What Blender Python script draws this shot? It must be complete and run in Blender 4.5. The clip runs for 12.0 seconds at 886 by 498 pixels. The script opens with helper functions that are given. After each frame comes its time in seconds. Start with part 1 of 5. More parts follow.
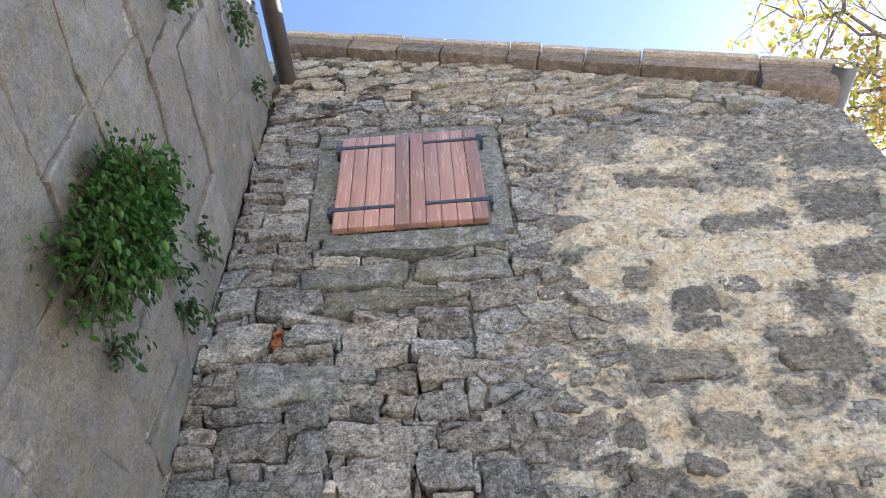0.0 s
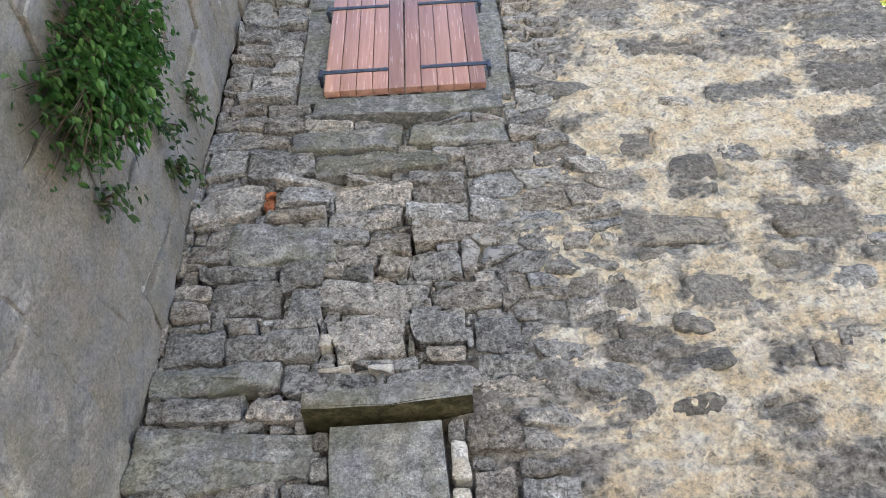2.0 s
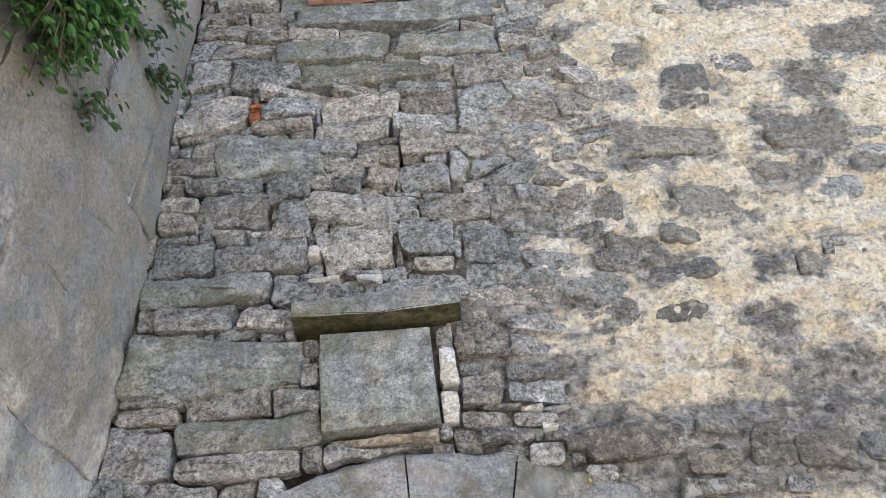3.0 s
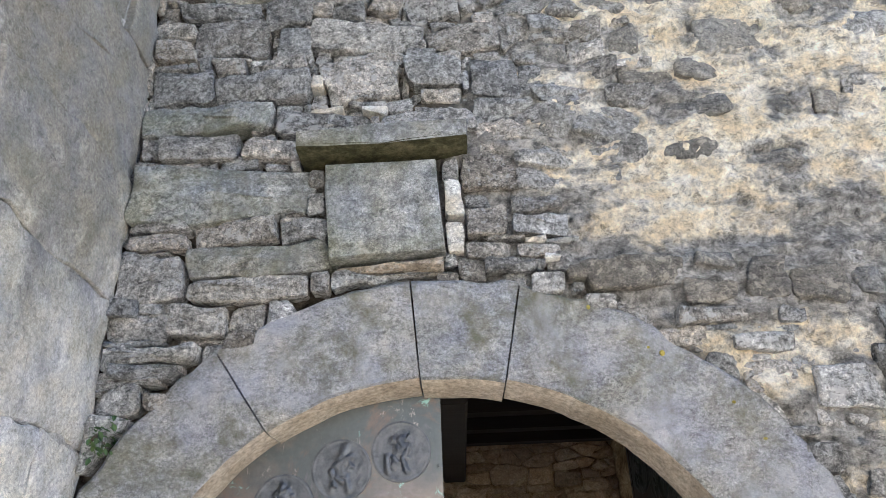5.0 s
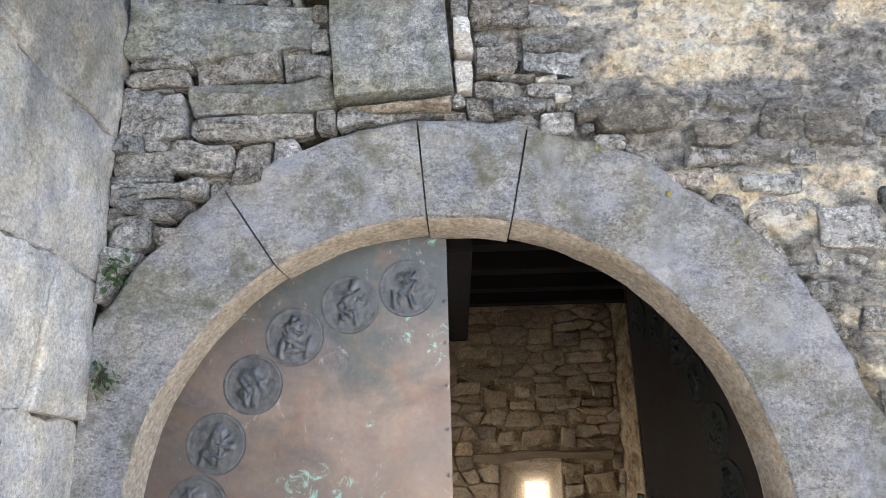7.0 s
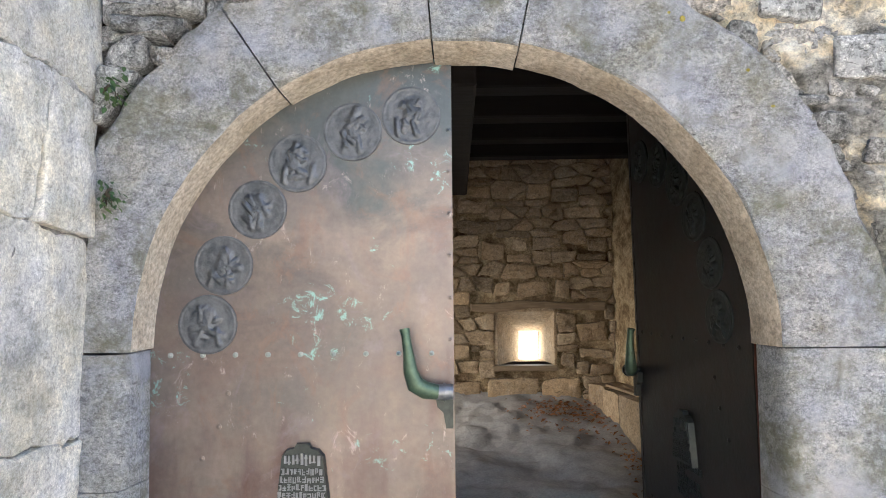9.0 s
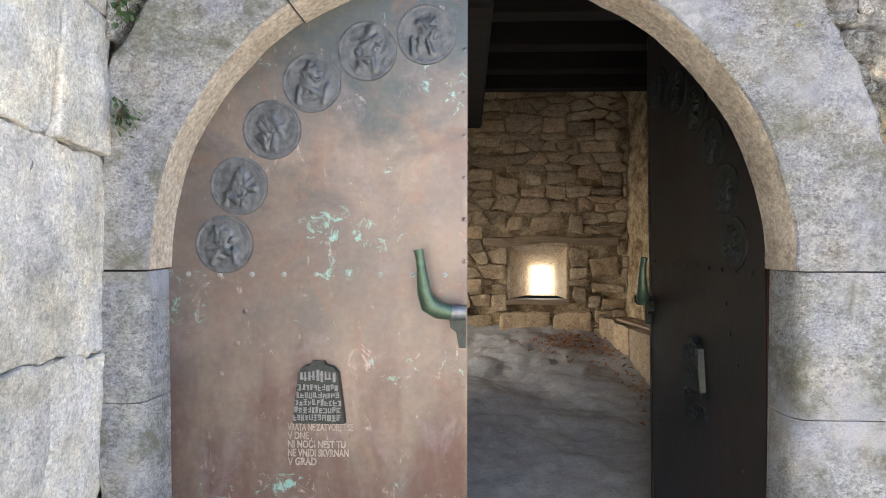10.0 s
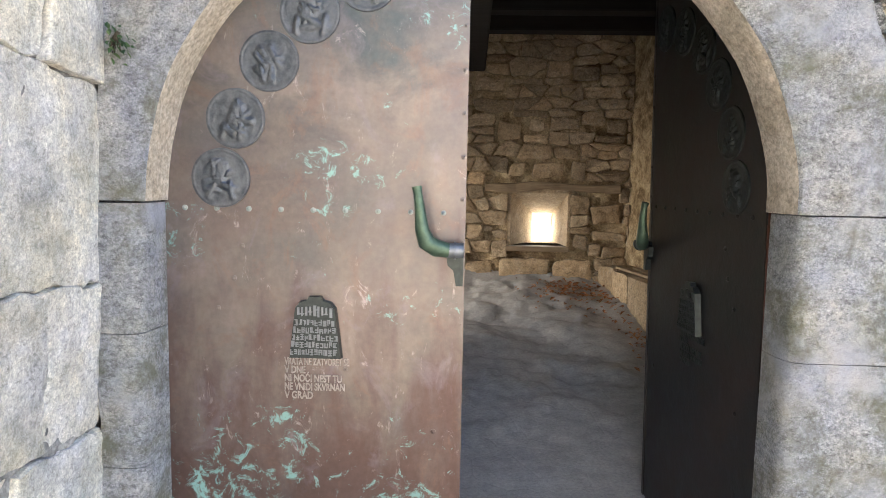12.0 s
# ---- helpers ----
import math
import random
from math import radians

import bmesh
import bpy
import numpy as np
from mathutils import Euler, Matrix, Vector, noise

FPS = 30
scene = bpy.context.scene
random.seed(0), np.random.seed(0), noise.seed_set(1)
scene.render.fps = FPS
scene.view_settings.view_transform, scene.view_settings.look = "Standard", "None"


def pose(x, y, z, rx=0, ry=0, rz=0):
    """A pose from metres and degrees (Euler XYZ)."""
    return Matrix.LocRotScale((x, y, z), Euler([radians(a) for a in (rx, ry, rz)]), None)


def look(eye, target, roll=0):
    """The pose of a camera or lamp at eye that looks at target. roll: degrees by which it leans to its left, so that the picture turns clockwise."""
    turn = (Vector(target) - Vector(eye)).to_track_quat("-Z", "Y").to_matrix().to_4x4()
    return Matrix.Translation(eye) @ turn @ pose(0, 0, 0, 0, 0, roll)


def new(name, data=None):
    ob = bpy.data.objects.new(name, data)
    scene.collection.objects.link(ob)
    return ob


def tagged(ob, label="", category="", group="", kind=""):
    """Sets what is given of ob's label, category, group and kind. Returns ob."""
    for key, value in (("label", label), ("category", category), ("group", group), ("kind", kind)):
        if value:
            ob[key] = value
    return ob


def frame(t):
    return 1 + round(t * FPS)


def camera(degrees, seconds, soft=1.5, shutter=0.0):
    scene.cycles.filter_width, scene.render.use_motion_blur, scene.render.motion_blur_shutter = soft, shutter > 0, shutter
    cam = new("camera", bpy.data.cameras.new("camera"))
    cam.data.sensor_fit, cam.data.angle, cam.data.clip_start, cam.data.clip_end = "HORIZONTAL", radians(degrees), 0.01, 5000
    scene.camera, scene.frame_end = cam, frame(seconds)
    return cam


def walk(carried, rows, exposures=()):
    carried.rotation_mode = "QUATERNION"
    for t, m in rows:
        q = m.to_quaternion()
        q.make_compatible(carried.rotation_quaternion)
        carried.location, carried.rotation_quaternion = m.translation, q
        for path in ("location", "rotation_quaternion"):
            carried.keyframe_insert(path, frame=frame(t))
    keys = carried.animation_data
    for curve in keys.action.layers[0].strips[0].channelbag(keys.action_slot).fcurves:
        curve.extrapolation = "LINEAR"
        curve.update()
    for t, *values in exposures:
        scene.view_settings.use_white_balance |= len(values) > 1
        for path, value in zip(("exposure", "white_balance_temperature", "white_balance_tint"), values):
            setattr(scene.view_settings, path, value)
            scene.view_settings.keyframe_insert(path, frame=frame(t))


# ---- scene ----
cam = camera(64.9, 12.0, soft=0.5)
PATH = [
    (0, (0.051, -2.326, 2.212), (0.043, -1.063, 3.763), -4.1),
    (0.5, (0.049, -2.308, 2.205), (0.032, -1.011, 3.727), -3.6),
    (1, (0.039, -2.288, 2.196), (0.017, -0.937, 3.671), -3.2),
    (1.5, (0.031, -2.257, 2.178), (0.013, -0.836, 3.586), -3.1),
    (2, (0.029, -2.223, 2.161), (0.023, -0.728, 3.49), -3.4),
    (2.5, (0.038, -2.21, 2.145), (0.038, -0.64, 3.383), -3.6),
    (3, (0.035, -2.195, 2.127), (0.043, -0.561, 3.28), -3.8),
    (3.5, (0.029, -2.163, 2.094), (0.039, -0.471, 3.161), -3.6),
    (3.7, (0.014, -2.166, 2.103), (0.029, -0.445, 3.121), -3.6),
    (5.3, (0.016, -2.131, 2.028), (-0.005, -0.285, 2.797), -2.2),
    (5.5, (0.007, -2.124, 2.011), (-0.009, -0.268, 2.756), -2.2),
    (6, (0.003, -2.112, 1.985), (-0.018, -0.225, 2.645), -2.0),
    (6.5, (0.003, -2.107, 1.956), (-0.031, -0.19, 2.524), -1.7),
    (7, (-0.001, -2.096, 1.932), (-0.043, -0.155, 2.411), -1.5),
    (7.2, (0.003, -2.098, 1.931), (-0.044, -0.146, 2.368), -1.2),
    (8.8, (-0.012, -2.078, 1.825), (-0.054, -0.084, 1.967), -0.6),
    (9, (-0.022, -2.079, 1.804), (-0.065, -0.082, 1.912), -0.6),
    (9.5, (-0.029, -2.083, 1.759), (-0.091, -0.084, 1.776), -0.3),
    (10, (-0.026, -2.082, 1.746), (-0.107, -0.085, 1.683), -0.0),
    (10.5, (-0.017, -2.079, 1.725), (-0.109, -0.084, 1.607), 0.2),
    (11, (-0.013, -2.076, 1.717), (-0.106, -0.084, 1.559), 0.3),
    (11.5, (-0.011, -2.072, 1.713), (-0.102, -0.082, 1.526), 0.6),
    (12, (-0.015, -2.068, 1.709), (-0.099, -0.081, 1.501), 1.1),
]
walk(cam, [(t, look(eye, target, roll)) for t, eye, target, roll in PATH],
     exposures=[(0.0, 2.16, 5850, 15), (3.0, 2.46, 5800, 14), (6.5, 2.6, 5650, 13), (9.5, 2.88, 5800, 12), (12.0, 2.98, 5900, 12)])

# ---- light ----
SUN_UP, SUN_TURN = radians(36), radians(55)
world = bpy.data.worlds.new("sky")
scene.world = world
world.use_nodes = True
wt = world.node_tree
sky = wt.nodes.new("ShaderNodeTexSky")
sky.sky_type, sky.sun_disc = "NISHITA", False
sky.sun_elevation, sky.sun_rotation = SUN_UP, SUN_TURN
sky.air_density, sky.dust_density, sky.ozone_density = 1.0, 0.6, 1.0
wt.nodes["Background"].inputs["Strength"].default_value = 0.085
wt.links.new(sky.outputs[0], wt.nodes["Background"].inputs["Color"])
sun = new("sun", bpy.data.lights.new("sun", "SUN"))
sun.data.energy, sun.data.angle, sun.data.color = 5.0, radians(0.5), (1.0, 0.94, 0.84)
sun_from = Vector((math.sin(SUN_TURN) * math.cos(SUN_UP), math.cos(SUN_TURN) * math.cos(SUN_UP), math.sin(SUN_UP)))
sun.matrix_world = look(sun_from * 40, (0, 0, 0))
# daylight coming in by the side window of the room, which stands in the opening
side_sky = new("window_daylight", bpy.data.lights.new("window_daylight", "AREA"))
side_sky.data.shape, side_sky.data.size, side_sky.data.size_y = "RECTANGLE", 0.7, 0.9
side_sky.data.energy, side_sky.data.color, side_sky.data.spread = 1.45, (1.0, 0.86, 0.66), radians(62)
side_sky.matrix_world = look((-2.12, 3.0, 1.4), (0.6, 3.8, 0.75))

# daylight in the small window opening at the back
back_sky = new("back_window_daylight", bpy.data.lights.new("back_window_daylight", "AREA"))
back_sky.data.shape, back_sky.data.size, back_sky.data.size_y = "RECTANGLE", 0.18, 0.26
back_sky.data.energy, back_sky.data.color = 0.5, (1.0, 0.9, 0.68)
back_sky.matrix_world = look((0.635, 4.56, 1.245), (0.5, 3.0, 0.95))


# ---- materials ----
def material(name, rough=0.85, metal=0.0, spec=0.35):
    m = bpy.data.materials.new(name)
    m.use_nodes = True
    b = m.node_tree.nodes["Principled BSDF"]
    b.inputs["Roughness"].default_value = rough
    b.inputs["Metallic"].default_value = metal
    b.inputs["Specular IOR Level"].default_value = spec
    return m, m.node_tree.nodes, m.node_tree.links, b


def coords(nodes, links, stretch=(1, 1, 1), turn=(0, 0, 0)):
    g, mp = nodes.new("ShaderNodeNewGeometry"), nodes.new("ShaderNodeMapping")
    mp.inputs["Scale"].default_value = stretch
    mp.inputs["Rotation"].default_value = turn
    links.new(g.outputs["Position"], mp.inputs["Vector"])
    return mp.outputs[0]


def noise_of(nodes, links, where, scale, detail=6.0, rough=0.6, warp=0.0):
    n = nodes.new("ShaderNodeTexNoise")
    n.inputs["Scale"].default_value, n.inputs["Detail"].default_value = scale, detail
    n.inputs["Roughness"].default_value, n.inputs["Distortion"].default_value = rough, warp * 0.6
    links.new(where, n.inputs["Vector"])
    return n.outputs["Fac"]


def ramp(nodes, links, fac, stops):
    r = nodes.new("ShaderNodeValToRGB")
    while len(r.color_ramp.elements) < len(stops):
        r.color_ramp.elements.new(0.5)
    for e, (p, c) in zip(r.color_ramp.elements, stops):
        e.position, e.color = p, (*c, 1) if len(c) == 3 else c
    links.new(fac, r.inputs[0])
    return r.outputs[0]


def grey(v):
    return (v, v, v)


def mix(nodes, links, fac, a, b, kind="MIX"):
    m = nodes.new("ShaderNodeMix")
    m.data_type, m.blend_type = "RGBA", kind
    for key, v in ((0, fac), (6, a), (7, b)):
        if isinstance(v, (int, float)):
            m.inputs[key].default_value = v
        elif isinstance(v, tuple):
            m.inputs[key].default_value = (*v, 1)
        else:
            links.new(v, m.inputs[key])
    return m.outputs[2]


def calc(nodes, links, op, a, b=0.0, clamp=False):
    m = nodes.new("ShaderNodeMath")
    m.operation, m.use_clamp = op, clamp
    for key, v in ((0, a), (1, b)):
        if isinstance(v, (int, float)):
            m.inputs[key].default_value = v
        else:
            links.new(v, m.inputs[key])
    return m.outputs[0]


def relief(nodes, links, shader, layers):
    """Bump layers: (height, metres, strength)."""
    last = None
    for h, dist, strength in layers:
        b = nodes.new("ShaderNodeBump")
        b.inputs["Distance"].default_value, b.inputs["Strength"].default_value = dist, strength
        links.new(h, b.inputs["Height"])
        if last:
            links.new(last, b.inputs["Normal"])
        last = b.outputs[0]
    links.new(last, shader.inputs["Normal"])


def stone_material(name, dark, mid, light, stain, lichen=0.5, per_piece=0.35, grain=60, bump=1.0, stretch=(1, 1, 1.8), pale=(0.62, 0.6, 0.55), span=0.13, speck=0.8, moss=0.0, upper_dark=0.0):
    m, n, l, b = material(name, 0.9, spec=0.25)
    w = coords(n, l, stretch)
    w1 = coords(n, l)
    big = noise_of(n, l, w, 3.2, 5, 0.6, 0.4)
    med = noise_of(n, l, w, 14, 6, 0.65, 0.3)
    fine = noise_of(n, l, w1, grain, 8, 0.75)
    base = ramp(n, l, med, [(0.5 - span, dark), (0.5, mid), (0.5 + span, light)])
    base = mix(n, l, ramp(n, l, big, [(0.46, grey(0)), (0.62, grey(0.7))]), base, stain)
    grit = noise_of(n, l, w1, grain * 2.6, 4, 0.8)
    pit = noise_of(n, l, w, grain * 0.45, 8, 0.8, 0.8)
    base = mix(n, l, speck, base, ramp(n, l, fine, [(0.38, grey(0.3)), (0.49, grey(0.95)), (0.62, grey(1.8))]), "MULTIPLY")
    base = mix(n, l, speck * 0.7, base, ramp(n, l, grit, [(0.38, grey(0.35)), (0.5, grey(1.0)), (0.62, grey(1.85))]), "MULTIPLY")
    base = mix(n, l, min(1.0, 0.15 + 0.45 * bump), base, ramp(n, l, pit, [(0.4, grey(0.18)), (0.47, grey(0.95)), (0.62, grey(1.3))]), "MULTIPLY")
    info = n.new("ShaderNodeObjectInfo")
    isle = n.new("ShaderNodeNewGeometry")
    chance = calc(n, l, "FRACT", calc(n, l, "ADD", info.outputs["Random"], isle.outputs["Random Per Island"]))
    tone = calc(n, l, "MULTIPLY_ADD", chance, per_piece * 2)
    tone.node.inputs[2].default_value = 1 - per_piece
    hue = calc(n, l, "FRACT", calc(n, l, "MULTIPLY", chance, 13.7))
    warm = 0.2 * per_piece
    base = mix(n, l, 1.0, base, ramp(n, l, hue, [(0.0, (1 - 0.4 * warm, 1, 1 + 0.4 * warm)), (0.4, (1, 1, 1)), (0.7, (1 + 0.5 * warm, 1, 1 - 0.7 * warm)), (1.0, (1 + warm, 1, 1 - 1.2 * warm))]), "MULTIPLY")
    tint = n.new("ShaderNodeCombineColor")
    for i in range(3):
        l.new(tone, tint.inputs[i])
    base = mix(n, l, 1.0, base, tint.outputs[0], "MULTIPLY")
    # pale crusts of lichen and lime
    crust = noise_of(n, l, w1, 21, 9, 0.72, 0.6)
    where = noise_of(n, l, w1, 2.1, 3, 0.5)
    mask = ramp(n, l, calc(n, l, "ADD", crust, calc(n, l, "MULTIPLY", where, 0.35)), [(0.73, grey(0)), (0.79, grey(lichen))])
    base = mix(n, l, mask, base, pale)
    dots = noise_of(n, l, w1, 46, 4, 0.6, 0.3)
    base = mix(n, l, ramp(n, l, dots, [(0.6, grey(0)), (0.635, grey(0.75 * lichen))]), base, pale)
    nick = noise_of(n, l, coords(n, l, (1, 1, 2.2)), 34, 5, 0.65, 0.6)
    base = mix(n, l, ramp(n, l, nick, [(0.36, grey(0.85 * speck)), (0.4, grey(0))]), base, (0.03, 0.028, 0.024))
    if upper_dark:
        # uneven darkening that grows towards the top of the wall
        streak = noise_of(n, l, coords(n, l, (1.5, 1.5, 0.8)), 2.6, 8, 0.72, 0.4)
        sep = n.new("ShaderNodeSeparateXYZ")
        l.new(w1, sep.inputs[0])
        reach = calc(n, l, "MULTIPLY", calc(n, l, "SUBTRACT", sep.outputs[2], 2.1), 0.3, True)
        base = mix(n, l, ramp(n, l, calc(n, l, "ADD", streak, reach), [(0.5, grey(0)), (0.85, grey(upper_dark))]), base, (0.295, 0.295, 0.29), "MULTIPLY")
    if moss:
        green = noise_of(n, l, w1, 4.5, 8, 0.75, 0.5)
        base = mix(n, l, ramp(n, l, green, [(0.48, grey(0)), (0.62, grey(moss))]), base, (0.165, 0.163, 0.11))
        chalk = noise_of(n, l, w1, 2.4, 7, 0.7, 0.4)
        base = mix(n, l, ramp(n, l, chalk, [(0.5, grey(0)), (0.64, grey(0.7 if moss > 0.6 else 0.15))]), base, (0.5, 0.5, 0.53))
        tone_cloud = noise_of(n, l, w1, 6.5, 5, 0.6, 0.3)
        base = mix(n, l, 0.7, base, ramp(n, l, tone_cloud, [(0.36, (0.9, 0.92, 1.04)), (0.5, (1, 1, 1)), (0.64, (1.12, 1.06, 0.94))]), "MULTIPLY")
    l.new(base, b.inputs["Base Color"])
    cell = n.new("ShaderNodeTexVoronoi")
    cell.inputs["Scale"].default_value = 26
    l.new(w, cell.inputs["Vector"])
    relief(n, l, b, [(med, 0.028 * bump, 0.7), (cell.outputs["Distance"], 0.008 * bump, 0.5), (pit, 0.02 * bump, 0.8), (fine, 0.008 * bump, 1.0)])
    return m


RUBBLE = stone_material("grey_rubble_stone", (0.175, 0.17, 0.158), (0.32, 0.312, 0.293), (0.53, 0.518, 0.492), (0.25, 0.239, 0.211), lichen=0.7, pale=(0.52, 0.515, 0.5), per_piece=0.36, bump=1.15, span=0.19, speck=0.75, stretch=(1, 1, 1.15))
WEATHERED = stone_material("dark_weathered_stone", (0.12, 0.115, 0.105), (0.19, 0.183, 0.167), (0.3, 0.285, 0.255), (0.23, 0.213, 0.178), lichen=0.5, per_piece=0.25, pale=(0.55, 0.5, 0.4), span=0.2, speck=0.5)
BUFF = stone_material("buff_rubble_stone", (0.2, 0.175, 0.14), (0.36, 0.325, 0.27), (0.52, 0.48, 0.41), (0.34, 0.28, 0.2), lichen=0.5, per_piece=0.35, bump=1.0, span=0.19, speck=0.5)
DRESSED = stone_material("dressed_grey_stone", (0.235, 0.234, 0.236), (0.36, 0.357, 0.358), (0.48, 0.477, 0.476), (0.29, 0.286, 0.25), lichen=0.4, per_piece=0.1, grain=110, bump=0.75, span=0.21, speck=0.45, moss=0.85)
PALE_CHIP = stone_material("pale_limestone_chip", (0.6, 0.56, 0.47), (0.74, 0.71, 0.64), (0.84, 0.82, 0.77), (0.65, 0.57, 0.43), per_piece=0.1, speck=0.3)
MOSSY = stone_material("green_grey_slab_stone", (0.16, 0.162, 0.15), (0.265, 0.266, 0.25), (0.39, 0.388, 0.37), (0.2, 0.208, 0.15), lichen=0.5, per_piece=0.2, grain=90, bump=0.8, speck=0.6, moss=0.58, stretch=(1, 1, 1.2))
LARGE = stone_material("smooth_weathered_block_stone", (0.49, 0.45, 0.378), (0.67, 0.628, 0.543), (0.77, 0.733, 0.65), (0.53, 0.5, 0.434), lichen=0.2, per_piece=0.08, grain=90, bump=0.4, stretch=(1, 1, 1), span=0.3, speck=0.34, moss=0.3, upper_dark=0.95)
# cornice coloured dark for its shaded underside, caps pale for the lit edge
CORNICE = stone_material("brown_grey_cornice_stone", (0.13, 0.107, 0.09), (0.185, 0.153, 0.128), (0.25, 0.21, 0.175), (0.19, 0.15, 0.112), lichen=0.15, per_piece=0.22, bump=0.4, speck=0.3)
LIT_CAP = stone_material("lit_roof_edge_slab", (0.34, 0.29, 0.24), (0.44, 0.385, 0.32), (0.52, 0.47, 0.4), (0.4, 0.33, 0.26), lichen=0.2, per_piece=0.12, bump=0.5, span=0.25, speck=0.35)
INNER = stone_material("ochre_inner_rubble_stone", (0.23, 0.17, 0.105), (0.35, 0.268, 0.175), (0.46, 0.37, 0.26), (0.31, 0.23, 0.14), lichen=0.1, per_piece=0.25, bump=0.45, span=0.3, speck=0.3, stretch=(1, 1, 1.1))
FRAME_STONE = stone_material("dark_grey_window_stone", (0.12, 0.125, 0.125), (0.185, 0.19, 0.185), (0.27, 0.275, 0.27), (0.17, 0.175, 0.13), lichen=0.35, per_piece=0.1, grain=80, bump=0.5, speck=0.5)
BRICK = stone_material("orange_brick", (0.3, 0.1, 0.04), (0.45, 0.16, 0.07), (0.55, 0.25, 0.12), (0.35, 0.14, 0.07), lichen=0.1, per_piece=0.1)


def facade_material():
    """Lime plaster, sand-coloured where it is clean, grey where weathered, and brown earth mortar beside it."""
    m, n, l, b = material("weathered_lime_plaster", 0.95, spec=0.15)
    w = coords(n, l, (1, 1, 1.5))
    w1 = coords(n, l)
    sep = n.new("ShaderNodeSeparateXYZ")
    l.new(w1, sep.inputs[0])
    big = noise_of(n, l, w, 1.9, 4, 0.62, 0.5)
    med = noise_of(n, l, w, 6.5, 7, 0.66, 0.6)
    fine = noise_of(n, l, w1, 55, 9, 0.78)
    sand = ramp(n, l, med, [(0.4, (0.74, 0.62, 0.43)), (0.5, (0.82, 0.73, 0.56)), (0.6, (0.86, 0.8, 0.68))])
    weather = ramp(n, l, noise_of(n, l, w, 17, 8, 0.72, 0.4), [(0.38, (0.17, 0.162, 0.145)), (0.5, (0.33, 0.315, 0.285)), (0.62, (0.56, 0.53, 0.48))])
    # grey towards the eaves and the foot of the plaster, as the film of dirt lies
    blot = noise_of(n, l, w, 4.2, 9, 0.72, 0.7)
    patch = calc(n, l, "ADD", calc(n, l, "MULTIPLY", big, 0.85), calc(n, l, "MULTIPLY", blot, 0.75))
    high = calc(n, l, "MULTIPLY", calc(n, l, "SUBTRACT", sep.outputs[2], 5.25, False), 0.22, True)
    low = calc(n, l, "MULTIPLY", calc(n, l, "SUBTRACT", 3.75, sep.outputs[2]), 0.13, True)
    side = calc(n, l, "MULTIPLY", calc(n, l, "SUBTRACT", 0.85, sep.outputs[0]), 0.34, True)
    far = calc(n, l, "MULTIPLY", calc(n, l, "SUBTRACT", sep.outputs[0], 1.25), 0.13, True)
    level = calc(n, l, "ADD", calc(n, l, "ADD", patch, calc(n, l, "ADD", high, low)), calc(n, l, "ADD", side, far))
    film = n.new("ShaderNodeAttribute")
    film.attribute_name = "dirt"
    soil = calc(n, l, "MULTIPLY", film.outputs["Fac"], noise_of(n, l, w1, 9, 7, 0.7, 0.4))
    level = calc(n, l, "ADD", level, calc(n, l, "MULTIPLY", soil, 0.34))
    col = mix(n, l, ramp(n, l, level, [(0.9, grey(0)), (0.97, grey(0.75)), (1.08, grey(1))]), sand, weather)
    # brown earth mortar, darkened further for the shade deep between the stones
    earth = ramp(n, l, med, [(0.4, (0.05, 0.041, 0.031)), (0.5, (0.125, 0.105, 0.08)), (0.62, (0.29, 0.26, 0.21))])
    joint = ramp(n, l, calc(n, l, "ADD", sep.outputs[0], calc(n, l, "MULTIPLY", big, 0.8)), [(0.3, grey(1)), (0.7, grey(0))])
    col = mix(n, l, joint, col, earth)
    crumb = noise_of(n, l, coords(n, l, (1, 1, 1.4)), 20, 9, 0.8, 0.5)
    col = mix(n, l, 0.7, col, ramp(n, l, fine, [(0.38, grey(0.45)), (0.5, grey(1)), (0.62, grey(1.4))]), "MULTIPLY")
    col = mix(n, l, 0.85, col, ramp(n, l, crumb, [(0.4, grey(0.35)), (0.46, grey(0.95)), (0.62, grey(1.2))]), "MULTIPLY")
    l.new(col, b.inputs["Base Color"])
    pits = n.new("ShaderNodeTexVoronoi")
    pits.inputs["Scale"].default_value = 38
    l.new(w, pits.inputs["Vector"])
    relief(n, l, b, [(med, 0.06, 0.7), (crumb, 0.03, 0.9), (pits.outputs["Distance"], 0.012, 0.5), (fine, 0.012, 1.0)])
    return m


def plain_plaster(name, a, c, d, scale=5.0, bump=1.0):
    m, n, l, b = material(name, 0.95, spec=0.15)
    w = coords(n, l)
    big, fine = noise_of(n, l, w, scale, 7, 0.65, 0.5), noise_of(n, l, w, 60, 8, 0.75)
    col = ramp(n, l, big, [(0.38, a), (0.5, c), (0.62, d)])
    col = mix(n, l, 0.7, col, ramp(n, l, fine, [(0.38, grey(0.5)), (0.5, grey(1)), (0.62, grey(1.5))]), "MULTIPLY")
    l.new(col, b.inputs["Base Color"])
    relief(n, l, b, [(big, 0.03 * bump, 0.5), (fine, 0.008 * bump, 0.8)])
    return m


PLASTER = facade_material()
JOINT = plain_plaster("pale_joint_mortar", (0.2, 0.18, 0.15), (0.36, 0.33, 0.28), (0.5, 0.46, 0.4), 7)
BLOCK_JOINT = plain_plaster("grey_block_joint_mortar", (0.16, 0.15, 0.135), (0.27, 0.258, 0.235), (0.42, 0.4, 0.365), 9)
INNER_MORTAR = plain_plaster("ochre_inner_mortar", (0.16, 0.11, 0.06), (0.32, 0.24, 0.14), (0.45, 0.36, 0.23), 8)
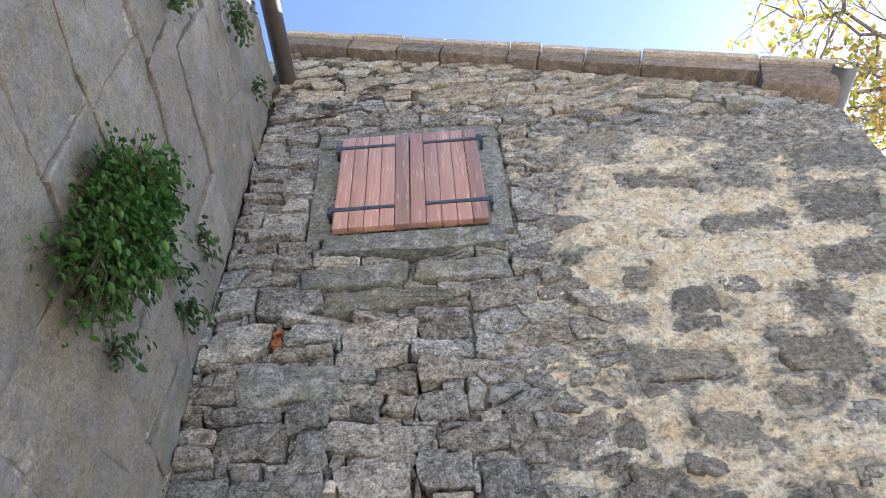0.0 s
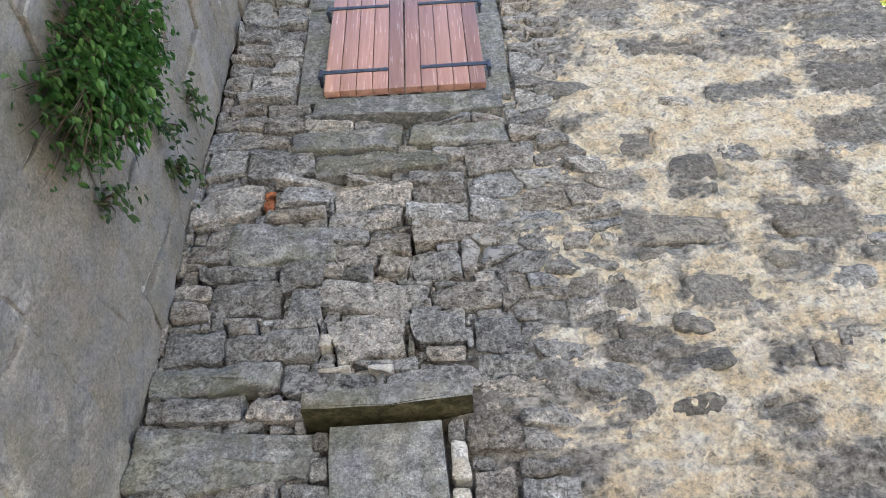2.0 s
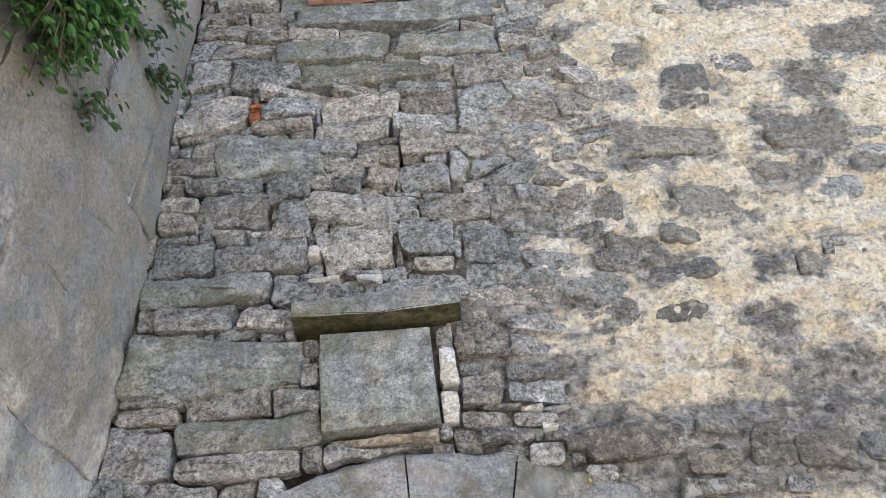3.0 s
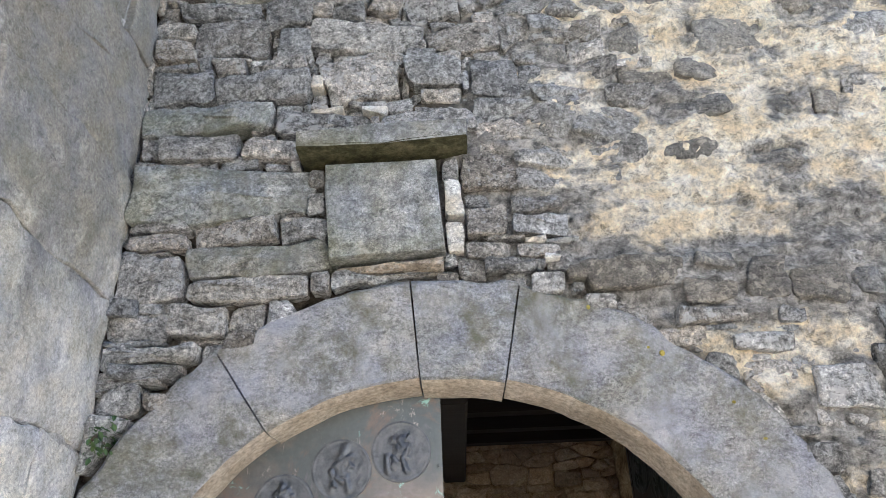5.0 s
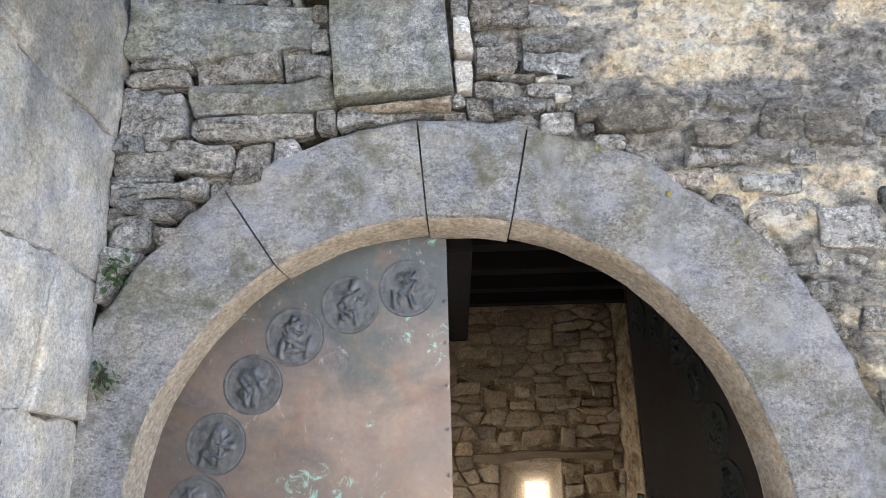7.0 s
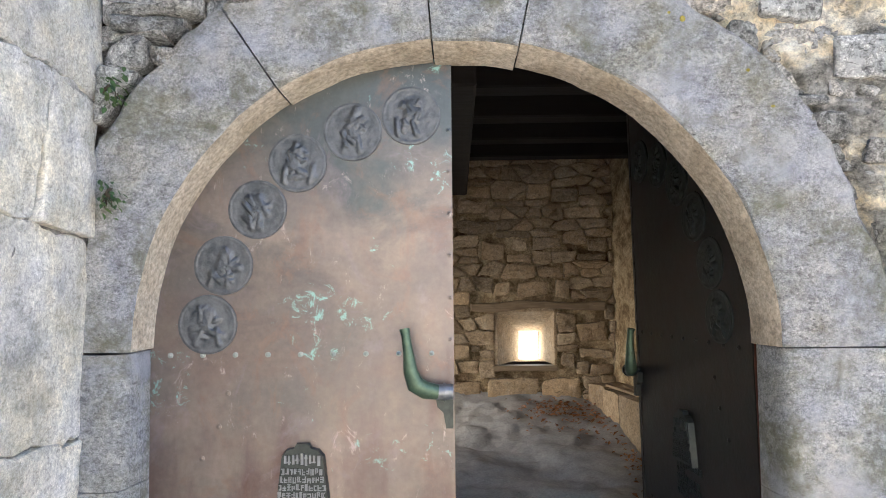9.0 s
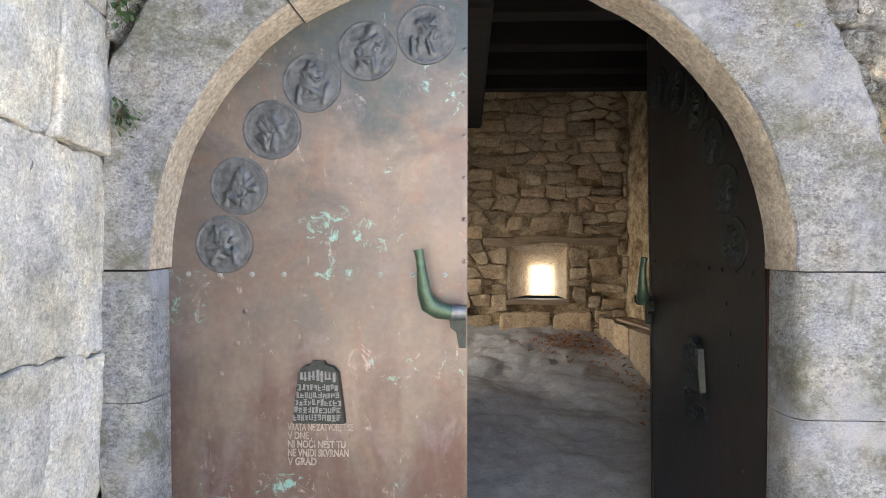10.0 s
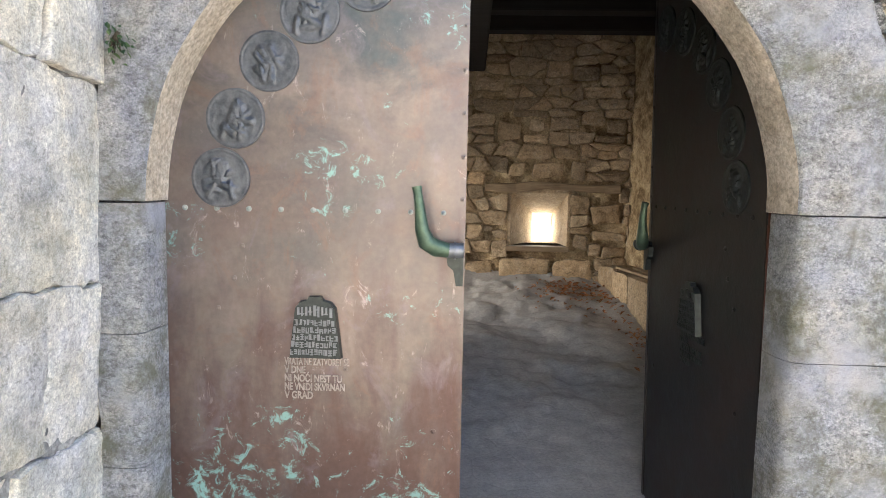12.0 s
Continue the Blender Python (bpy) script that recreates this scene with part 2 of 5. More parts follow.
SOFFIT_MORTAR = plain_plaster("sandy_reveal_stone", (0.36, 0.3, 0.225), (0.43, 0.365, 0.285), (0.5, 0.435, 0.35), 6)
BOUNCE_PALE = plain_plaster("pale_bounce_surface", (0.62, 0.56, 0.46), (0.7, 0.64, 0.54), (0.76, 0.71, 0.62), 3)
MOSS_SHADE = plain_plaster("shade_dark_moss", (0.035, 0.035, 0.018), (0.065, 0.06, 0.03), (0.11, 0.1, 0.055), 16)
EARTH = plain_plaster("gravelly_ground", (0.3, 0.27, 0.22), (0.4, 0.36, 0.3), (0.5, 0.46, 0.39), 3)


def wood_material(name, a, c, d, rough, along=(1, 1, 0.06), spec=0.4, per_piece=0.2, grain=70):
    m, n, l, b = material(name, rough, spec=spec)
    info = n.new("ShaderNodeObjectInfo")
    w = coords(n, l, along)
    shift = n.new("ShaderNodeVectorMath")
    shift.operation = "ADD"
    l.new(w, shift.inputs[0])
    l.new(calc(n, l, "MULTIPLY", info.outputs["Random"], 37.0), shift.inputs[1])
    fibre = noise_of(n, l, shift.outputs[0], grain, 6, 0.6, 0.8)
    broad = noise_of(n, l, shift.outputs[0], 9, 3, 0.5, 0.4)
    col = ramp(n, l, calc(n, l, "ADD", calc(n, l, "MULTIPLY", fibre, 0.5), calc(n, l, "MULTIPLY", broad, 0.5)), [(0.32, a), (0.5, c), (0.68, d)])
    tone = calc(n, l, "MULTIPLY_ADD", info.outputs["Random"], per_piece * 2)
    tone.node.inputs[2].default_value = 1 - per_piece
    tint = n.new("ShaderNodeCombineColor")
    for i in range(3):
        l.new(tone, tint.inputs[i])
    l.new(mix(n, l, 1.0, col, tint.outputs[0], "MULTIPLY"), b.inputs["Base Color"])
    l.new(ramp(n, l, fibre, [(0.3, grey(rough - 0.08)), (0.7, grey(rough + 0.12))]), b.inputs["Roughness"])
    relief(n, l, b, [(fibre, 0.002, 0.4)])
    return m


SHUTTER_WOOD = wood_material("varnished_reddish_wood", (0.31, 0.165, 0.115), (0.4, 0.225, 0.165), (0.47, 0.28, 0.21), 0.2, spec=0.9, per_piece=0.26)
OLD_WOOD = wood_material("old_brown_beam_wood", (0.12, 0.085, 0.05), (0.24, 0.175, 0.11), (0.36, 0.28, 0.18), 0.8, along=(0.06, 1, 1))
# ceiling wood coloured near black to deepen the shade up there
SHADED_WOOD = wood_material("shade_dark_ceiling_wood", (0.006, 0.0045, 0.0035), (0.011, 0.0085, 0.0065), (0.018, 0.014, 0.01), 0.9, along=(0.06, 1, 1))
RED_WOOD = wood_material("red_brown_door_edge_wood", (0.09, 0.03, 0.018), (0.15, 0.05, 0.03), (0.2, 0.075, 0.045), 0.6)


def copper_material():
    """Brown weathered copper sheet with green spots and rubbed streaks."""
    m, n, l, b = material("weathered_copper_sheet", 0.42, 0.75, 0.5)
    w, ws = coords(n, l), coords(n, l, (1, 1, 0.35))
    big, med = noise_of(n, l, w, 1.7, 4, 0.55, 0.5), noise_of(n, l, ws, 6, 6, 0.6, 0.6)
    fine = noise_of(n, l, w, 45, 7, 0.7)
    col = ramp(n, l, big, [(0.38, (0.17, 0.138, 0.116)), (0.5, (0.215, 0.168, 0.135)), (0.62, (0.26, 0.2, 0.16))])
    col = mix(n, l, ramp(n, l, med, [(0.44, grey(0)), (0.7, grey(0.5))]), col, (0.16, 0.135, 0.13))
    cloud = noise_of(n, l, coords(n, l, (1, 1, 1.6)), 3.4, 6, 0.62, 0.8)
    col = mix(n, l, ramp(n, l, cloud, [(0.5, grey(0)), (0.68, grey(0.35))]), col, (0.19, 0.115, 0.088))
    col = mix(n, l, ramp(n, l, cloud, [(0.3, grey(0.35)), (0.46, grey(0))]), col, (0.115, 0.118, 0.105))
    # green-grey patina and a painted dull reflection towards the top, dark brown at the foot
    up = n.new("ShaderNodeSeparateXYZ")
    l.new(w, up.inputs[0])
    head = calc(n, l, "ADD", calc(n, l, "MULTIPLY", calc(n, l, "SUBTRACT", up.outputs[2], 2.3), 0.45), cloud)
    col = mix(n, l, ramp(n, l, head, [(0.32, grey(0)), (0.58, grey(0.85))]), col, (0.085, 0.098, 0.094))
    base_dirt = calc(n, l, "ADD", calc(n, l, "MULTIPLY", calc(n, l, "SUBTRACT", 1.15, up.outputs[2]), 0.4), med)
    col = mix(n, l, ramp(n, l, base_dirt, [(0.42, grey(0)), (0.68, grey(0.75))]), col, (0.135, 0.072, 0.054))
    bloom = noise_of(n, l, coords(n, l, (1, 1, 0.8), (0.7, 0, 0.3)), 5.5, 7, 0.7, 1.4)
    col = mix(n, l, ramp(n, l, bloom, [(0.56, grey(0)), (0.66, grey(0.4))]), col, (0.24, 0.19, 0.2))
    col = mix(n, l, ramp(n, l, bloom, [(0.34, grey(0.4)), (0.44, grey(0))]), col, (0.235, 0.135, 0.09))
    col = mix(n, l, 0.5, col, ramp(n, l, fine, [(0.3, grey(0.75)), (0.7, grey(1.25))]), "MULTIPLY")
    rub = noise_of(n, l, coords(n, l, (1, 1, 0.5), (0, 0.5, 0)), 16, 8, 0.8, 1.5)
    col = mix(n, l, ramp(n, l, rub, [(0.6, grey(0)), (0.67, grey(0.7))]), col, (0.46, 0.37, 0.33))
    green = noise_of(n, l, w, 19, 8, 0.75, 1.2)
    where = noise_of(n, l, w, 2.6, 3, 0.6, 0.3)
    sep = n.new("ShaderNodeSeparateXYZ")
    l.new(w, sep.inputs[0])
    foot = calc(n, l, "MULTIPLY", calc(n, l, "SUBTRACT", 1.05, sep.outputs[2]), 0.22, True)
    spot = calc(n, l, "ADD", calc(n, l, "ADD", calc(n, l, "MULTIPLY", green, 0.75), calc(n, l, "MULTIPLY", where, 0.5)), foot)
    seam = calc(n, l, "SUBTRACT", 1.0, calc(n, l, "MULTIPLY", calc(n, l, "ABSOLUTE", calc(n, l, "SUBTRACT", sep.outputs[2], 1.59)), 30.0), True)
    spot = calc(n, l, "ADD", spot, calc(n, l, "MULTIPLY", seam, 0.035))
    for at, reach, more in (((-0.485, 0.16, 1.77), 0.08, 0.09), ((-0.37, 0.16, 1.73), 0.06, 0.065), ((-0.31, 0.16, 1.68), 0.05, 0.06), ((-0.9, 0.16, 0.7), 0.26, 0.06), ((-0.66, 0.16, 0.88), 0.13, 0.05), ((-0.09, 0.16, 2.54), 0.07, 0.12)):
        far_off = n.new("ShaderNodeVectorMath")
        far_off.operation = "DISTANCE"
        far_off.inputs[1].default_value = at
        l.new(w, far_off.inputs[0])
        near_by = calc(n, l, "SUBTRACT", 1.0, calc(n, l, "DIVIDE", far_off.outputs["Value"], reach), True)
        spot = calc(n, l, "ADD", spot, calc(n, l, "MULTIPLY", near_by, more))
    mask = ramp(n, l, spot, [(0.735, grey(0)), (0.79, grey(0.8))])
    col = mix(n, l, mask, col, (0.25, 0.45, 0.38))
    col = mix(n, l, 1.0, col, (0.93, 0.98, 1.06), "MULTIPLY")
    l.new(col, b.inputs["Base Color"])
    l.new(calc(n, l, "MULTIPLY", calc(n, l, "SUBTRACT", 1.0, mask), 0.78), b.inputs["Metallic"])
    l.new(ramp(n, l, calc(n, l, "ADD", calc(n, l, "MULTIPLY", fine, 0.4), calc(n, l, "MULTIPLY", med, 0.6)), [(0.3, grey(0.3)), (0.7, grey(0.52))]), b.inputs["Roughness"])
    relief(n, l, b, [(big, 0.012, 0.25), (med, 0.004, 0.2), (fine, 0.0012, 0.4)])
    return m


def metal_material(name, a, c, rough, metal=0.8, scale=30, bump=0.002):
    m, n, l, b = material(name, rough, metal, 0.5)
    w = coords(n, l)
    f, g = noise_of(n, l, w, scale, 6, 0.65, 0.3), noise_of(n, l, w, scale * 5, 5, 0.7)
    l.new(ramp(n, l, f, [(0.35, a), (0.65, c)]), b.inputs["Base Color"])
    l.new(ramp(n, l, f, [(0.3, grey(max(rough - 0.1, 0.05))), (0.7, grey(rough + 0.15))]), b.inputs["Roughness"])
    relief(n, l, b, [(f, bump, 0.5), (g, bump * 0.4, 0.6)])
    return m


COPPER = copper_material()
# darker copy of the copper sheet for the leaf that stands in shade
SHADED_COPPER = metal_material("shaded_copper_sheet", (0.02, 0.024, 0.021), (0.06, 0.046, 0.04), 0.4, 0.55, 4, 0.006)
LETTERS = metal_material("rubbed_copper_letters", (0.26, 0.22, 0.195), (0.46, 0.41, 0.37), 0.45, 0.65, 60)
BRONZE = metal_material("grey_bronze_relief", (0.065, 0.069, 0.074), (0.14, 0.144, 0.15), 0.46, 0.7)
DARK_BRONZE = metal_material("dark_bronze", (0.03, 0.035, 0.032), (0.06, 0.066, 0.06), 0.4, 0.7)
GREEN_BRONZE = metal_material("green_patinated_bronze", (0.05, 0.08, 0.052), (0.1, 0.145, 0.09), 0.4, 0.5)
IRON = metal_material("blue_black_painted_iron", (0.045, 0.055, 0.075), (0.08, 0.095, 0.12), 0.4, 0.3)
NAIL = metal_material("pale_green_nail_washer", (0.2, 0.24, 0.22), (0.34, 0.36, 0.33), 0.45, 0.6, 60)
STEEL = metal_material("worn_grey_steel", (0.17, 0.175, 0.185), (0.27, 0.275, 0.285), 0.42, 0.8)
ZINC = metal_material("grey_zinc_gutter", (0.1, 0.108, 0.118), (0.15, 0.16, 0.17), 0.6, 0.3, 12)
RUSTY = metal_material("brown_painted_gutter", (0.05, 0.042, 0.037), (0.085, 0.07, 0.06), 0.6, 0.3, 12)


def leaf_material(name, a, c, d, through_light=0.35):
    m, n, l, b = material(name, 0.5, spec=0.4)
    g = n.new("ShaderNodeNewGeometry")
    col = ramp(n, l, g.outputs["Random Per Island"], [(0.0, a), (0.5, c), (1.0, d)])
    col = mix(n, l, 0.5, col, ramp(n, l, noise_of(n, l, coords(n, l), 40, 4), [(0.3, grey(0.6)), (0.7, grey(1.4))]), "MULTIPLY")
    l.new(col, b.inputs["Base Color"])
    t = n.new("ShaderNodeBsdfTranslucent")
    l.new(col, t.inputs["Color"])
    s = n.new("ShaderNodeMixShader")
    s.inputs[0].default_value = through_light
    l.new(b.outputs[0], s.inputs[1]), l.new(t.outputs[0], s.inputs[2])
    l.new(s.outputs[0], n["Material Output"].inputs["Surface"])
    return m


LEAF = leaf_material("green_bush_leaf", (0.026, 0.08, 0.015), (0.05, 0.138, 0.026), (0.11, 0.225, 0.05))
FERN = leaf_material("dull_green_wall_plant_leaf", (0.04, 0.085, 0.03), (0.07, 0.13, 0.045), (0.12, 0.17, 0.06))
TREE_LEAF = leaf_material("yellowing_tree_leaf", (0.2, 0.26, 0.04), (0.42, 0.38, 0.05), (0.5, 0.25, 0.07), 0.55)
DRY_LEAF = leaf_material("dry_brown_leaf", (0.16, 0.06, 0.02), (0.3, 0.13, 0.05), (0.4, 0.2, 0.08), 0.15)
STEM = plain_plaster("brown_stem_bark", (0.06, 0.045, 0.03), (0.1, 0.08, 0.055), (0.16, 0.13, 0.09), 20)
BARK = plain_plaster("grey_brown_bark", (0.09, 0.075, 0.065), (0.15, 0.128, 0.11), (0.23, 0.2, 0.17), 14)


def floor_material():
    m, n, l, b = material("worn_damp_rock_floor", 0.5, spec=0.45)
    w = coords(n, l, (1, 1.4, 1))
    big, med, fine = noise_of(n, l, w, 2.2, 5, 0.6, 0.5), noise_of(n, l, w, 9, 7, 0.65, 0.5), noise_of(n, l, w, 60, 7, 0.7)
    col = ramp(n, l, med, [(0.36, (0.32, 0.318, 0.314)), (0.5, (0.37, 0.366, 0.358)), (0.64, (0.42, 0.413, 0.4))])
    col = mix(n, l, 0.6, col, ramp(n, l, fine, [(0.3, grey(0.6)), (0.7, grey(1.35))]), "MULTIPLY")
    l.new(col, b.inputs["Base Color"])
    l.new(ramp(n, l, big, [(0.4, grey(0.3)), (0.6, grey(0.5))]), b.inputs["Roughness"])
    crack = n.new("ShaderNodeTexVoronoi")
    crack.feature = "DISTANCE_TO_EDGE"
    crack.inputs["Scale"].default_value = 3.4
    l.new(w, crack.inputs["Vector"])
    groove = ramp(n, l, crack.outputs["Distance"], [(0.0, grey(0)), (0.03, grey(1))])
    relief(n, l, b, [(groove, 0.003, 0.25), (med, 0.011, 0.5), (fine, 0.002, 0.5)])
    return m


ROCK_FLOOR = floor_material()


# ---- builders ----
def mesh_of(name, bm, mat, smooth=None):
    me = bpy.data.meshes.new(name)
    bmesh.ops.recalc_face_normals(bm, faces=bm.faces)
    bm.to_mesh(me)
    bm.free()
    me.materials.append(mat)
    if smooth:
        me.polygons.foreach_set("use_smooth", [True] * len(me.polygons))
        me.set_sharp_from_angle(angle=radians(smooth))
    return me


def part(name, bm, mat, parent=None, label="", smooth=None):
    ob = new(name, mesh_of(name, bm, mat, smooth))
    if parent:
        ob.parent = parent
    if label:
        ob["label"] = label
    return ob


def empty(name, at=(0, 0, 0)):
    ob = new(name)
    ob.location = at
    ob.empty_display_size = 0.1
    return ob


def box(bm, x0, x1, y0, y1, z0, z1, bevel=0.0, seg=1, m=None):
    made = bmesh.ops.create_cube(bm, size=1)["verts"]
    bmesh.ops.transform(bm, verts=made, matrix=Matrix.LocRotScale(((x0 + x1) / 2, (y0 + y1) / 2, (z0 + z1) / 2), None, (x1 - x0, y1 - y0, z1 - z0)))
    if bevel:
        edges = list({e for v in made for e in v.link_edges})
        made = list({v for f in bmesh.ops.bevel(bm, geom=edges, offset=bevel, segments=seg, affect="EDGES", profile=0.6)["faces"] for v in f.verts} | {v for v in made if v.is_valid})
    if m:
        bmesh.ops.transform(bm, verts=made, matrix=m)
    return bm


def prism(bm, pts, d0, d1, place):
    """An outline in (u, v), pushed from depth d0 to d1; place(u, v, d) gives the world point."""
    a = [bm.verts.new(place(u, v, d0)) for u, v in pts]
    b = [bm.verts.new(place(u, v, d1)) for u, v in pts]
    bm.faces.new(a)
    bm.faces.new(b[::-1])
    for i in range(len(pts)):
        j = (i + 1) % len(pts)
        bm.faces.new((a[j], a[i], b[i], b[j]))
    return bm


def tube(bm, pts, radii, sides=8, caps=True):
    rings = []
    for i, p in enumerate(pts):
        p = Vector(p)
        d = (Vector(pts[min(i + 1, len(pts) - 1)]) - Vector(pts[max(i - 1, 0)])).normalized()
        a = d.orthogonal().normalized() if not rings else (last - d * last.dot(d)).normalized()
        last = a
        c = d.cross(a)
        r = radii[i] if isinstance(radii, (list, tuple)) else radii
        rings.append([bm.verts.new(p + a * (r * math.cos(k * math.tau / sides)) + c * (r * math.sin(k * math.tau / sides))) for k in range(sides)])
    for r0, r1 in zip(rings, rings[1:]):
        for k in range(sides):
            bm.faces.new((r0[k], r0[(k + 1) % sides], r1[(k + 1) % sides], r1[k]))
    if caps:
        bm.faces.new(rings[0][::-1])
        bm.faces.new(rings[-1])
    return bm


def on_front(u, v, d):
    return (u, -d, v)


def left_x(z):
    """The block wall bellies out a little at mid height."""
    low = -1.172 + 0.064 * min(1, max(0, (z - 1.35) / 1.2))
    return low - 0.017 * max(0, z - 4.0)


def on_left(u, v, d):
    return (left_x(v) - 0.006 + d, u, v)


def on_back(u, v, d):
    return (u, 4.0 - d, v)


def on_right_inner(u, v, d):
    return (1.33 + 0.163 * (4.0 - u) - d, u, v)


def clip(poly, px, py, nx, ny):
    """Keep the side of the line through (px, py) that the normal (nx, ny) points away from."""
    out = []
    for i, (ax, ay) in enumerate(poly):
        bx, by = poly[(i + 1) % len(poly)]
        da, db = (ax - px) * nx + (ay - py) * ny, (bx - px) * nx + (by - py) * ny
        if da <= 0:
            out.append((ax, ay))
        if da * db < 0:
            t = da / (da - db)
            out.append((ax + (bx - ax) * t, ay + (by - ay) * t))
    return out


def area(poly):
    return 0.5 * sum(a[0] * b[1] - b[0] * a[1] for a, b in zip(poly, poly[1:] + poly[:1]))


def courses(rng, u0, u1, v0, v1, height, width, sway=0.26):
    """Seeds of stones laid in rough courses: (u, v)."""
    seeds, v = [], v0
    while v < v1:
        h = height(v) * rng.uniform(0.65, 1.45)
        u = u0 - rng.uniform(0, 0.2)
        while u < u1 + 0.1:
            w = width(v) * rng.uniform(0.35, 1.8)
            seeds.append((u + w / 2, v + h / 2 + rng.uniform(-sway, sway) * h))
            if rng.random() < 0.1 and h > 0.1:
                seeds[-1] = (u + w / 2, v + h * 0.27)
                seeds.append((u + w / 2, v + h * 0.77))
            u += w
        v += h
    return seeds


def cells(seeds, bounds, stretch, blocks, rounds=()):
    """Interlocking outlines round the seeds, cut by rectangles (u, v, w, h) and circles (u, v, r)."""
    u0, u1, v0, v1 = bounds
    seeds = [(u, v) for u, v in seeds if not any(abs(u - bu) < bw / 2 + 0.012 and abs(v - bv) < bh / 2 + 0.012 for bu, bv, bw, bh in blocks) and not any(math.hypot(u - cu, v - cv) < r + 0.01 for cu, cv, r in rounds)]
    s = np.array(seeds)
    out = []
    for i, (u, v) in enumerate(seeds):
        d = (s[:, 0] - u) ** 2 + ((s[:, 1] - v) * stretch) ** 2
        poly = [(u0, v0), (u1, v0), (u1, v1), (u0, v1)]
        for j in np.argsort(d)[1:26]:
            du, dv = s[j, 0] - u, (s[j, 1] - v)
            poly = clip(poly, u + du / 2, v + dv / 2, du, dv * stretch * stretch)
            if len(poly) < 3:
                break
        for bu, bv, bw, bh in blocks:
            if len(poly) < 3:
                break
            if max(p[0] for p in poly) < bu - bw / 2 or min(p[0] for p in poly) > bu + bw / 2 or max(p[1] for p in poly) < bv - bh / 2 or min(p[1] for p in poly) > bv + bh / 2:
                continue
            gaps = [(u - bu - bw / 2, (bu + bw / 2, bv, -1, 0)), (bu - bw / 2 - u, (bu - bw / 2, bv, 1, 0)), (v - bv - bh / 2, (bu, bv + bh / 2, 0, -1)), (bv - bh / 2 - v, (bu, bv - bh / 2, 0, 1))]
            poly = clip(poly, *max(gaps)[1])
        for cu, cv, r in rounds:
            k = math.hypot(u - cu, v - cv)
            if len(poly) > 2 and k < r + 0.5:
                nu, nv = (u - cu) / k, (v - cv) / k
                poly = clip(poly, cu + nu * r, cv + nv * r, -nu, -nv)
        if len(poly) > 2 and abs(area(poly)) > 0.0022:
            out.append(poly)
    return out


def ashlar(rng, u0, u1, levels, firsts, width):
    """Large blocks in uneven courses, given by the heights of their joints at u1; the first blocks of each course have the widths given."""
    def bed(k, u):
        return levels[k] + ((0.13, 0.06, 0.09, 0.04)[k % 4] * (u1 - u) if 0 < k < len(levels) - 1 else 0.0) + (0.015 * math.sin(3.1 * k + 4 * u) if 0 < k < len(levels) - 1 else 0.0)

    out = []
    for k in range(len(levels) - 1):
        u, lean, ahead = u1, 0.0, list(firsts[k])
        w = ahead.pop(0)
        while u > u0 + 0.05:
            a = max(u - w, u0)
            if a - u0 < 0.2:
                a = u0
            new_lean = rng.uniform(-0.04, 0.04) if a > u0 else 0.0
            low = [(x, bed(k, x)) for x in (a + new_lean, (a + u) / 2, u + lean)]
            high = [(x, bed(k + 1, x)) for x in (u - lean, (a + u) / 2, a - new_lean)]
            out.append(low + high)
            u, lean, w = a, new_lean, ahead.pop(0) if ahead else width * rng.uniform(0.45, 1.5)
    return out


def rect(u, v, w, h):
    return [(u - w / 2, v - h / 2), (u + w / 2, v - h / 2), (u + w / 2, v + h / 2), (u - w / 2, v + h / 2)]


def hewn(rng, u, v, w, h, round_off=0.0):
    """An uneven outline of a stone about that size."""
    if round_off:
        k = 14
        return [(u + w / 2 * math.copysign(abs(math.cos(a)) ** 0.62, math.cos(a)) * rng.uniform(0.86, 1.06), v + h / 2 * math.copysign(abs(math.sin(a)) ** 0.62, math.sin(a)) * rng.uniform(0.84, 1.08)) for a in (math.tau * i / k for i in range(k))]
    j = min(w, h) * 0.2
    a, b, c, d = [(x + rng.uniform(-j, j * 0.4) * (1 if x > u else -1), y + rng.uniform(-j, j * 0.4) * (1 if y > v else -1)) for x, y in rect(u, v, w, h)]
    out = []
    for p, q in ((a, b), (b, c), (c, d), (d, a)):
        out.append(p)
        long = math.hypot(q[0] - p[0], q[1] - p[1])
        if long > 0.2:
            t = rng.uniform(0.3, 0.7)
            nx, ny = (q[1] - p[1]) / long, -(q[0] - p[0]) / long
            k = rng.uniform(-0.4, 0.7) * j
            out.append((p[0] + (q[0] - p[0]) * t + nx * k, p[1] + (q[1] - p[1]) * t + ny * k))
    return out


